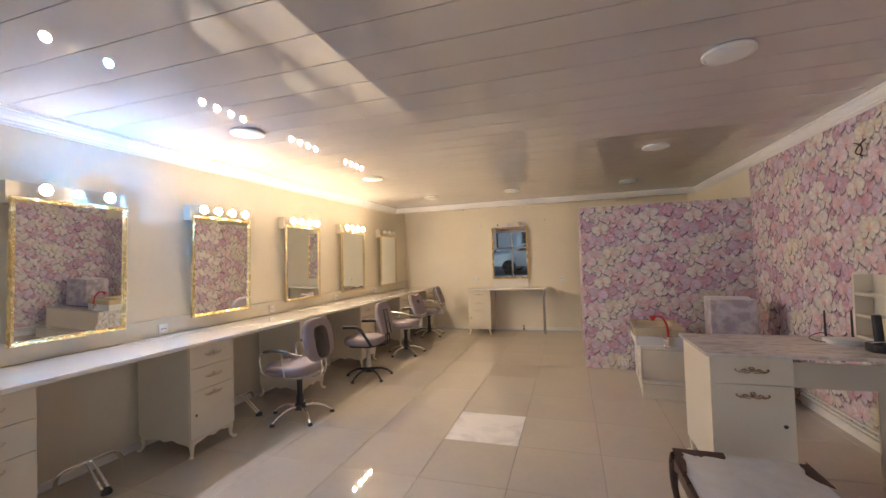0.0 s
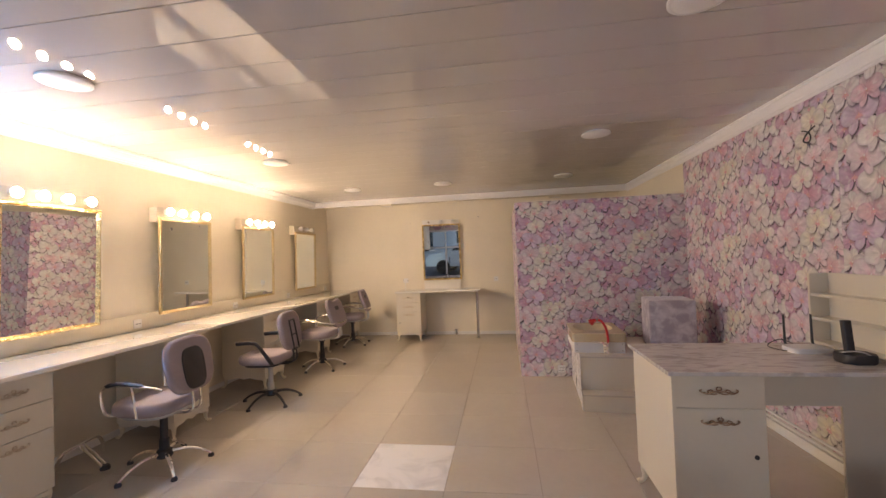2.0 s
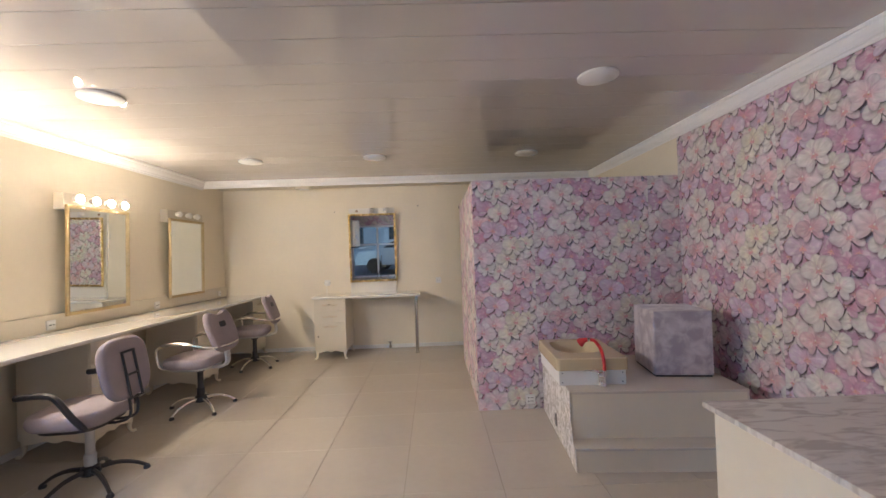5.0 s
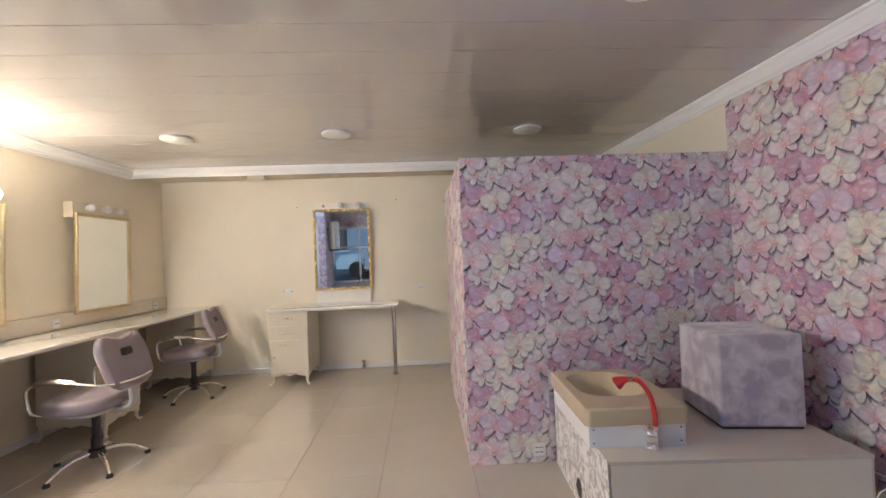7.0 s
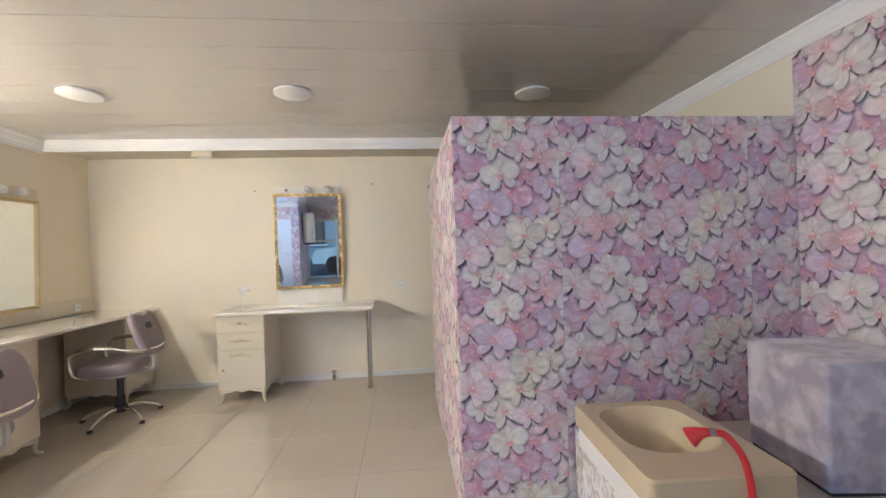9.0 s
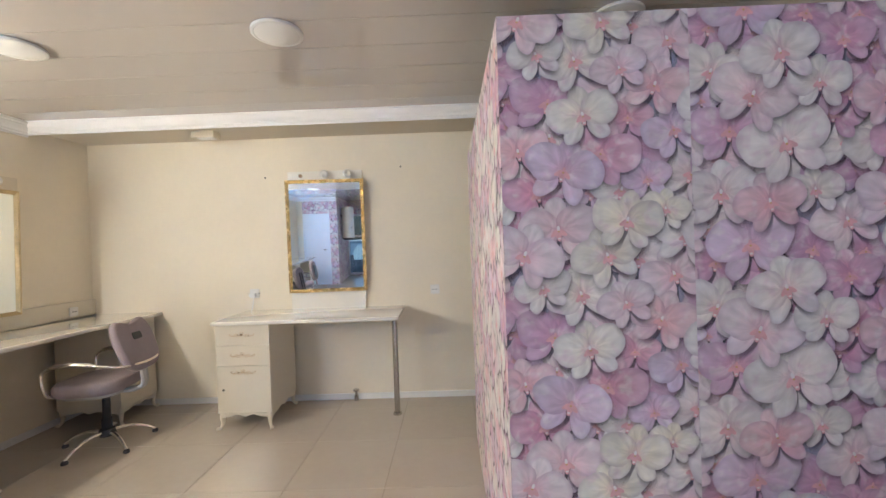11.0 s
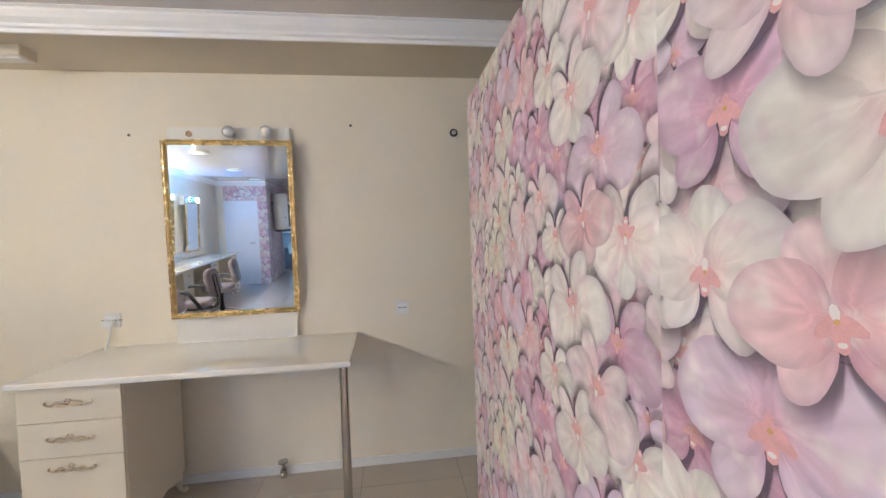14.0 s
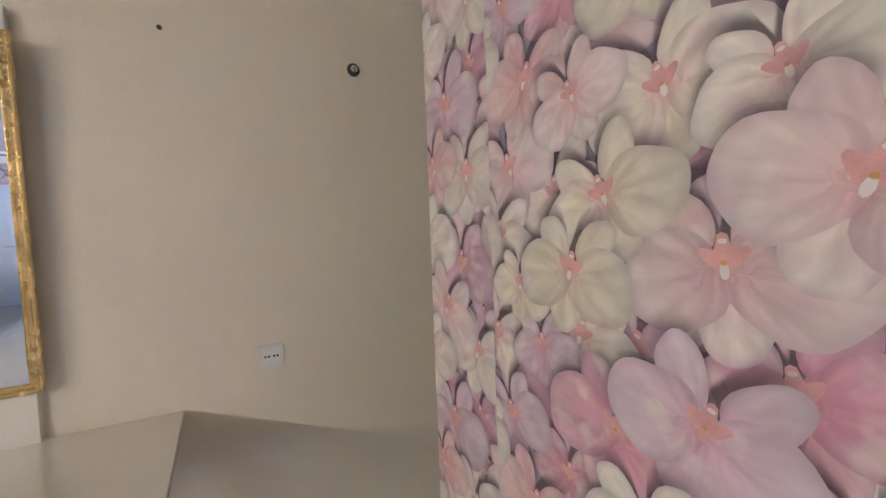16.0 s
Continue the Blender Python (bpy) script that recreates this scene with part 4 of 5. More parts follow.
for _x, _y, _sx, _sy in ((0.57, 2.31, -1, 1), (1.09, 2.31, 1, 1), (0.57, 1.87, -1, -1), (1.09, 1.87, 1, -1)):
    part("leg", tube(bmesh.new(), arc([(_x, _y, 0.44), (_x + 0.012 * _sx, _y + 0.012 * _sy, 0.38), (_x + 0.014 * _sx, _y + 0.012 * _sy, 0.28), (_x - 0.008 * _sx, _y, 0.12), (_x + 0.01 * _sx, _y, 0.0)], 4), [0.03, 0.031, 0.03, 0.028, 0.025, 0.023, 0.021, 0.019, 0.017, 0.016, 0.015, 0.015, 0.015, 0.014, 0.014, 0.016, 0.018], 10), WOOD, _k, smooth=True)
_b = thing("waste_basket", "crimson plastic waste basket on the floor", "basket")
part("shell", lathe(bmesh.new(), [(0.10, 0), (0.125, 0.30), (0.135, 0.305), (0.135, 0.318), (0.12, 0.318), (0.096, 0.012), (0, 0.012)], (1.86, 2.68, 0), n=28), CRIMSON, _b, smooth=True)

# pipes along the foot of the papered wall
for _z, _x, _r0 in ((0.095, XR - 0.022, 0.012), (0.13, XR - 0.02, 0.01)):
    _p = thing("wall_pipe", "thin white pipe along the foot of the wall", "pipe", "wall pipes")
    part("pipe", tube(bmesh.new(), [(_x, -2.0, _z), (_x, 4.66, _z)], _r0, 10), WHITE, _p, smooth=True)
    for _y in (0.5, 2.0, 3.4, 4.2):
        part("clip", block(_x - _r0 - 0.003, XR - 0.006, _y, _y + 0.014, _z - _r0 - 0.004, _z + _r0 + 0.004, bevel=0.002), WHITE, _p)
_l = thing("wall_cable", "black cable end looped out of the papered wall", "cable")
part("loop", tube(bmesh.new(), arc([(XR - 0.01, 3.64, 2.225), (XR - 0.03, 3.675, 2.19), (XR - 0.035, 3.71, 2.145), (XR - 0.025, 3.685, 2.125), (XR - 0.025, 3.66, 2.15), (XR - 0.025, 3.675, 2.19), (XR - 0.035, 3.72, 2.215)], 6), 0.0045, 8), BLACK, _l, smooth=True)

# ---- hair-wash platform ----
WZ, WX, WY, WR = 0.47, 0.765, 4.65, 1.93
_w = thing("wash_platform", "beige boarded platform with a low step, one side papered", "platform", "", Matrix.Translation((WX, WY, 0)) @ Matrix.Rotation(radians(-4), 4, "Z") @ Matrix.Translation((-WX, -WY, 0)))
part("deck", block(WX, WR, WY, 5.58, WZ - 0.018, WZ, bevel=0.002), DECK, _w)
part("front_board", block(WX + 0.012, WR - 0.012, WY + 0.004, WY + 0.02, 0.157, WZ - 0.019), LACQUER, _w)
part("side_board", block(WX + 0.002, WX + 0.014, WY + 0.022, 5.58, 0.0, WZ - 0.019), LACQUER, _w)
part("end_board", block(WR - 0.012, WR, WY + 0.004, 5.58, 0.0, WZ - 0.019), DECK, _w)
_q = part("step", block(WX - 0.006, WR, WY - 0.135, WY + 0.02, 0.138, 0.155, bevel=0.002), DECK, _w)
part("riser", block(WX, WR - 0.004, WY - 0.127, WY - 0.111, 0.0, 0.137), LACQUER, _q)
part("step_end", block(WX - 0.002, WX + 0.01, WY - 0.11, WY + 0.018, 0.0, 0.137), LACQUER, _q)
part("step_end", block(WR - 0.016, WR - 0.004, WY - 0.11, WY + 0.018, 0.0, 0.137), LACQUER, _q)

_b = thing("wash_basin", "beige ceramic hair-wash basin on a white box", "basin", "", pose(0.985, 5.08, WZ, 0, 0, -3))


def basin():
    bm = bmesh.new()
    w, d, z1 = 0.5, 0.64, 0.19
    n = 40
    outer = rounded(w, d, 0.03, 9)
    inner = rounded(0.37, 0.42, 0.13, 9, -0.01, 0.05)
    mid = rounded(0.28, 0.33, 0.12, 9, -0.01, 0.055)
    low = rounded(0.14, 0.16, 0.06, 9, -0.01, 0.07)
    def ring(pts, z, dip=0.0):
        return [bm.verts.new((x, y, z - (dip if y < -0.2 and abs(x) < 0.16 else 0))) for x, y in pts]
    rings = [ring(outer, 0.105), ring(outer, z1 - 0.008), ring(rounded(w - 0.014, d - 0.014, 0.026, 9), z1), ring(inner, z1), ring(rounded(0.36, 0.41, 0.13, 9, -0.01, 0.05), z1 - 0.012), ring(mid, z1 - 0.08), ring(low, 0.025)]
    for a, b in zip(rings, rings[1:]):
        k = len(a)
        for i in range(k):
            bm.faces.new((a[i], a[(i + 1) % k], b[(i + 1) % k], b[i]))
    bm.faces.new(rings[-1])
    return bm


part("bowl", basin(), BEIGE, _b, "beige glazed bowl", smooth=True)
_bm = block(-0.232, 0.232, -0.305, -0.289, 0.0, 0.104)
box(_bm, -0.232, 0.232, 0.289, 0.305, 0.0, 0.104)
box(_bm, -0.232, -0.216, -0.288, 0.288, 0.0, 0.104)
box(_bm, 0.216, 0.232, -0.288, 0.288, 0.0, 0.104)
part("box", _bm, WHITE, _b, "white boarded box")
part("drain", lathe(bmesh.new(), [(0.024, 0.026), (0.024, 0.029), (0.012, 0.028), (0, 0.027)], (-0.01, 0.07, 0), n=16), DARK, _b)
for _x in (-0.21, 0.21):
    for _z in (0.02, 0.085):
        part("screw", moved(lathe(bmesh.new(), [(0.004, 0), (0.004, 0.002), (0, 0.003)], n=8), Matrix.Translation((_x, -0.305, _z)) @ _TO_MINUS_Y), DARK, _b)

_m = thing("mixer_tap", "chrome mixer tap with a red hand shower hose", "tap", "", pose(1.02, 4.745, WZ))
part("tap_body", lathe(bmesh.new(), [(0.036, 0), (0.036, 0.008), (0.03, 0.015), (0.028, 0.056), (0.032, 0.064), (0.028, 0.086), (0.016, 0.096), (0, 0.097)], n=20), CHROME, _m, smooth=True)
part("spout", tube(bmesh.new(), arc([(0.004, 0, 0.03), (0.016, 0, 0.06), (0.022, 0, 0.085), (0.023, 0.0, 0.105)], 4), 0.012, 12), CHROME, _m, smooth=True)
part("lever", tube(bmesh.new(), arc([(-0.004, 0, 0.07), (-0.035, -0.004, 0.104), (-0.08, -0.006, 0.11), (-0.12, -0.006, 0.112)], 4), [0.014, 0.014, 0.013, 0.012, 0.01, 0.009, 0.008, 0.008, 0.007, 0.007, 0.007, 0.007, 0.007], 8, 0.6), CHROME, _m, smooth=True)
_q = part("hose", tube(bmesh.new(), arc([(0.023, 0.0, 0.1), (0.024, 0.006, 0.165), (0.012, 0.02, 0.245), (-0.02, 0.045, 0.303), (-0.05, 0.06, 0.31)], 6), 0.0115, 12), RED, _m, "red rubber hose", smooth=True)
part("hose_collar", tube(bmesh.new(), [(-0.047, 0.058, 0.3105), (-0.062, 0.066, 0.309)], 0.0135, 12), STEEL, _q, smooth=True)
part("spray_head", tube(bmesh.new(), arc([(-0.06, 0.065, 0.309), (-0.075, 0.075, 0.306), (-0.092, 0.086, 0.297), (-0.11, 0.098, 0.282)], 4), [0.012, 0.013, 0.014, 0.015, 0.016, 0.017, 0.019, 0.021, 0.024, 0.027, 0.03, 0.032, 0.033], 14), RED, _q, "red spray head", smooth=True)

_o = thing("velvet_cube", "mauve crushed-velvet pouf cube standing on the platform", "pouf", "", pose(1.705, 5.06, WZ, 0, 0, -8))
part("cushion", block(-0.205, 0.205, -0.205, 0.205, 0.012, 0.482, bevel=0.018, seg=3), VELVET, _o, smooth=True)
part("base_rim", block(-0.195, 0.195, -0.195, 0.195, 0, 0.012), BLACK, _o)
_c = thing("platform_cable", "thin white cable hanging over the platform edge", "cable")
part("lead", tube(bmesh.new(), arc([(2.12, 4.75, 0.29), (2.06, 4.62, 0.32), (1.98, 4.56, 0.33), (1.918, 4.553, 0.305), (1.912, 4.552, 0.24), (1.916, 4.55, 0.19), (1.91, 4.545, 0.16)], 6), 0.003, 8), WHITE, _c, smooth=True)

# ---- entrance: door, boiler, shop front ----
_d = tagged(thing("door_1", "white painted room door, closed", "door"), kind="structure")
part("door_leaf", block(_door_x0 + 0.04, _door_x1 - 0.04, -0.05, -0.01, 0.005, _door_z - 0.04, bevel=0.003), DOORW, _d)
for _a, _b2 in ((_door_x0, _door_x0 + 0.04), (_door_x1 - 0.04, _door_x1)):
    part("jamb", block(_a, _b2, -0.15, 0.012, 0, _door_z, bevel=0.003), DOORW, _d)
part("lintel", block(_door_x0 + 0.041, _door_x1 - 0.041, -0.15, 0.012, _door_z - 0.04, _door_z, bevel=0.003), DOORW, _d)
_q = part("panel", block(_door_x0 + 0.14, _door_x1 - 0.14, -0.0105, -0.004, 0.25, 1.8, bevel=0.004), DOORW, _d)
part("handle", tube(bmesh.new(), arc([(_door_x1 - 0.09, -0.01, 1.02), (_door_x1 - 0.09, 0.04, 1.02), (_door_x1 - 0.13, 0.045, 1.02), (_door_x1 - 0.2, 0.045, 1.02)], 4), 0.009, 8), CHROME, _d, smooth=True)

_b = thing("water_heater", "white enamelled upright water heater hung on the entrance wall", "water heater", "", pose(-1.99, -0.75, 1.28))
part("tank", lathe(bmesh.new(), [(0, 0), (0.13, 0.004), (0.17, 0.03), (0.185, 0.08), (0.185, 0.92), (0.17, 0.97), (0.13, 0.996), (0, 1.0)], n=36), HEATER, _b, smooth=True)
part("base_cap", lathe(bmesh.new(), [(0, -0.03), (0.12, -0.025), (0.165, 0.0), (0.178, 0.04)], n=36), BLACK, _b, smooth=True)
part("bracket", block(-0.209, -0.16, -0.12, 0.12, 0.7, 0.76, bevel=0.004), STEEL, _b)
part("dial", lathe(bmesh.new(), [(0.02, 0), (0.02, 0.006), (0, 0.007)], (0.12, 0.14, 0.35), n=14, axis=Matrix.Rotation(radians(-90), 4, "X")), BLACK, _b)
_l = thing("entrance_handle", "chrome lever handle on the dark entrance wall", "door handle")
part("lever", tube(bmesh.new(), arc([(-2.198, -1.6, 0.96), (-2.15, -1.6, 0.96), (-2.145, -1.55, 0.96), (-2.145, -1.48, 0.96)], 4), 0.009, 8), CHROME, _l, smooth=True)

_g = tagged(thing("window_1", "white framed glazed shop front with a door bay", "shop front"), kind="structure")
_posts = [-2.2, -1.2, -0.2, 0.85, 1.9]
for _x in _posts:
    part("post", block(max(_x - 0.035, -2.199), min(_x + 0.035, 1.899), YF - 0.1, YF - 0.02, 0.0, 2.099, bevel=0.004), DOORW, _g)
for _a, _b2 in zip(_posts, _posts[1:]):
    for _z0, _z1 in ((0.0, 0.07), (1.3, 1.36), (2.03, 2.099)):
        part("rail", block(max(_a + 0.036, -2.16), min(_b2 - 0.036, 1.86), YF - 0.095, YF - 0.025, _z0, _z1, bevel=0.003), DOORW, _g)
    for _z0, _z1 in ((0.072, 1.298), (1.362, 2.028)):
        _q = part("pane", block(max(_a + 0.037, -2.16), min(_b2 - 0.037, 1.86), YF - 0.064, YF - 0.058, _z0, _z1), GLASS, _g)
        _q.visible_shadow = False
_b = thing("tripod_stand", "slim dark tripod stand by the shop front", "stand", "", pose(-1.05, -1.75, 0))
for _i in range(3):
    _a = radians(120 * _i + 20)
    part("leg", tube(bmesh.new(), [(0, 0, 0.5), (0.3 * math.cos(_a), 0.3 * math.sin(_a), 0.012)], 0.012, 8), DARK, _b, smooth=True)
part("pole", lathe(bmesh.new(), [(0.014, 0.4), (0.014, 0.85), (0.03, 0.86), (0.03, 0.9), (0, 0.91)], n=12), DARK, _b, smooth=True)


def parked_car(m):
    c = thing("parked_car", "pale blue saloon car parked in the street", "car", "", m)
    side = [(-2.1, 0.35), (-2.12, 0.62), (-1.95, 0.86), (-1.2, 0.95), (-0.6, 1.36), (0.55, 1.4), (1.35, 1.0), (2.05, 0.93), (2.15, 0.6), (2.1, 0.33)]
    bm = bmesh.new()
    rows = []
    for y, k in ((-0.86, 0.0), (-0.8, 0.04), (0.8, 0.04), (0.86, 0.0)):
        rows.append([bm.verts.new((x, y * (1 - 0.16 * max(0, z - 0.9) / 0.5), z + k * 0.5)) for x, z in side])
    for a, b in zip(rows, rows[1:]):
        for i in range(len(side) - 1):
            bm.faces.new((a[i], a[i + 1], b[i + 1], b[i]))
    bm.faces.new(rows[0])
    bm.faces.new(rows[-1][::-1])
    bm.faces.new([r[0] for r in rows] + [r[-1] for r in rows[::-1]])
    part("body", bm, CARPAINT, c, smooth=True)
    for s in (-1, 1):
        part("side_glass", moved(slab(bmesh.new(), [(-1.0, 0.98), (-0.55, 1.3), (0.5, 1.33), (1.1, 1.0)], 0, 0.012), Matrix.Translation((0, s * 0.835 - (0.012 if s > 0 else 0), 0)) @ Matrix.Rotation(radians(90), 4, "X") @ Matrix.Translation((0, 0, 0))), CARGLASS, c)
        for x in (-1.3, 1.32):
            w = part("wheel", moved(lathe(bmesh.new(), [(0.2, -0.09), (0.31, -0.1), (0.32, 0), (0.31, 0.1), (0.2, 0.09)], n=28), Matrix.Translation((x, s * 0.79, 0.32)) @ Matrix.Rotation(radians(90), 4, "X")), TYRE, c, smooth=True)
            part("rim", moved(lathe(bmesh.new(), [(0.19, -0.1), (0.16, -0.08), (0.05, -0.1), (0, -0.1)], n=20), Matrix.Translation((x, s * 0.79, 0.32)) @ Matrix.Rotation(radians(90 if s < 0 else -90), 4, "X")), STEEL, w, smooth=True)
    return c


parked_car(pose(0.2, -4.6, -0.02, 0, 0, 14) @ Matrix.Scale(1.1, 4))

# a backdrop house added across the street, so the back mirror reflects blue-grey
_h = thing("town_house", "blue-grey rendered backdrop house added across the street, shade painted in its colour", "house")
part("wall", block(-14, 16, -13.4, -13, -0.02, 6.4), FACADE, _h)
part("roof", block(-14.3, 16.3, -13.8, -12.7, 6.401, 6.6, bevel=0.02), FACADE, _h, "flat roof slab")
for _x in range(-12, 16, 3):
    for _z in (0.9, 3.9):
        _q = part("window", block(_x - 0.65, _x + 0.65, -12.999, -12.97, _z, _z + 1.5, bevel=0.004), CARGLASS, _h, "dark window")
        part("sill", block(_x - 0.75, _x + 0.75, -12.999, -12.9, _z - 0.08, _z - 0.001, bevel=0.006), DOORW, _q)

# ---- printed orchid paper, hung in strips ----
STRIP, REPEAT = 1.06, 0.68


def petal_shape(cx, cy, rx, ry, turn, heart, n=20, ruffle=0.0, seed=0.0):
    """The rim of one petal about its own middle, with the heart that it grows from."""
    ca, sa = math.cos(turn), math.sin(turn)
    pts = []
    for i in range(n):
        a = 2 * math.pi * i / n
        k = 1 + ruffle * math.sin(3 * a + seed) + 0.5 * ruffle * math.sin(5 * a + 2 * seed)
        x, y = rx * math.cos(a) * k, ry * math.sin(a) * k
        pts.append((cx + x * ca - y * sa, cy + x * sa + y * ca))
    return pts, heart


def flower_parts(rng):
    j = lambda a: rng.uniform(-a, a)
    s = rng.uniform(0, 6)
    back = [petal_shape(j(0.05), 0.58, 0.36, 0.44, j(0.15), (0, 0.1), ruffle=0.03, seed=s)]
    for q in (-1, 1):
        back.append(petal_shape(q * 0.42, -0.5 + j(0.05), 0.3, 0.46, q * 0.62 + j(0.1), (0, -0.05), ruffle=0.04, seed=s + q))
    front = [petal_shape(q * 0.6, 0.14 + j(0.06), 0.64, 0.6, q * 0.1 + j(0.15), (0, 0.0), n=26, ruffle=0.045, seed=s + 2 * q) for q in (-1, 1)]
    return back, front


def outline(petals, n=48):
    """The whole flower's rim, as seen from its heart."""
    far = [0.3] * n
    for pts, _ in petals:
        for a, b in zip(pts, pts[1:] + pts[:1]):
            for t in (0.0, 0.25, 0.5, 0.75):
                x, y = a[0] + (b[0] - a[0]) * t, a[1] + (b[1] - a[1]) * t
                i = int((math.atan2(y, x) / (2 * math.pi) % 1.0) * n) % n
                far[i] = max(far[i], math.hypot(x, y))
    return [(d * math.cos(2 * math.pi * (i + 0.5) / n), d * math.sin(2 * math.pi * (i + 0.5) / n)) for i, d in enumerate(far)]


# the blooms of one repeat, tint by tint: across, up and half width in centimetres
WHITE_BLOOMS = [(73, 58, 10), (62, 60, 8), (98, 14, 7), (6, 41, 10), (26, 46, 11), (27, 20, 13), (8, 6, 11), (37, 37, 9), (35, 6, 8), (81, 1, 10), (87, 11, 10), (104, 6, 10), (75, 42, 10)]
BLUSH_BLOOMS = [(86, 55, 8), (67, 9, 11), (100, 63, 10), (57, 2, 11), (18, 34, 12), (44, 65, 10)]
PEACH_BLOOMS = [(56, 32, 9), (22, 3, 10), (96, 50, 10)]
ROSE_BLOOMS = [(88, 41, 7), (46, 34, 9), (80, 31, 11)]
MAUVE_BLOOMS = [(65, 46, 11), (11, 24, 11), (6, 54, 9), (34, 57, 10), (32, 29, 7), (44, 49, 9)]
LILAC_BLOOMS = [(101, 37, 9), (93, 23, 7), (3, 33, 6), (16, 59, 12), (69, 26, 11)]


def repeat_blooms():
    """Every bloom of the repeat as (x, y, size, turn, tint, seed), lowest first."""
    rng = random.Random(11)
    out, front = [], []
    taken = [(x / 100, y / 100) for x, y, _ in WHITE_BLOOMS + BLUSH_BLOOMS + PEACH_BLOOMS + ROSE_BLOOMS + MAUVE_BLOOMS + LILAC_BLOOMS]
    # half-hidden blooms behind the others, where those leave room
    for i in range(26 * 17):
        x, y = STRIP * (i % 26) / 26, REPEAT * (i // 26) / 17
        if all(math.hypot(min(abs(x - a), STRIP - abs(x - a)), min(abs(y - b), REPEAT - abs(y - b))) > 0.078 for a, b in taken):
            taken.append((x, y))
            out.append((x, y, rng.uniform(0.08, 0.09), rng.uniform(-0.6, 0.6), rng.choice((0.2, 0.26, 0.4, 0.68, 0.82, 0.97)), rng.randrange(1 << 30)))
    for blooms, lo, hi in ((LILAC_BLOOMS, 0.93, 1.0), (MAUVE_BLOOMS, 0.76, 0.86), (ROSE_BLOOMS, 0.62, 0.7), (BLUSH_BLOOMS, 0.34, 0.42), (PEACH_BLOOMS, 0.48, 0.54), (WHITE_BLOOMS, 0.06, 0.3)):
        for x, y, r in blooms:
            front.append((x / 100, y / 100, r / 116, rng.uniform(-0.4, 0.4), rng.uniform(lo, hi), rng.randrange(1 << 30)))
    front.sort(key=lambda f: rng.random() + (0.55 if f[4] < 0.45 else 0.0))
    return out + front


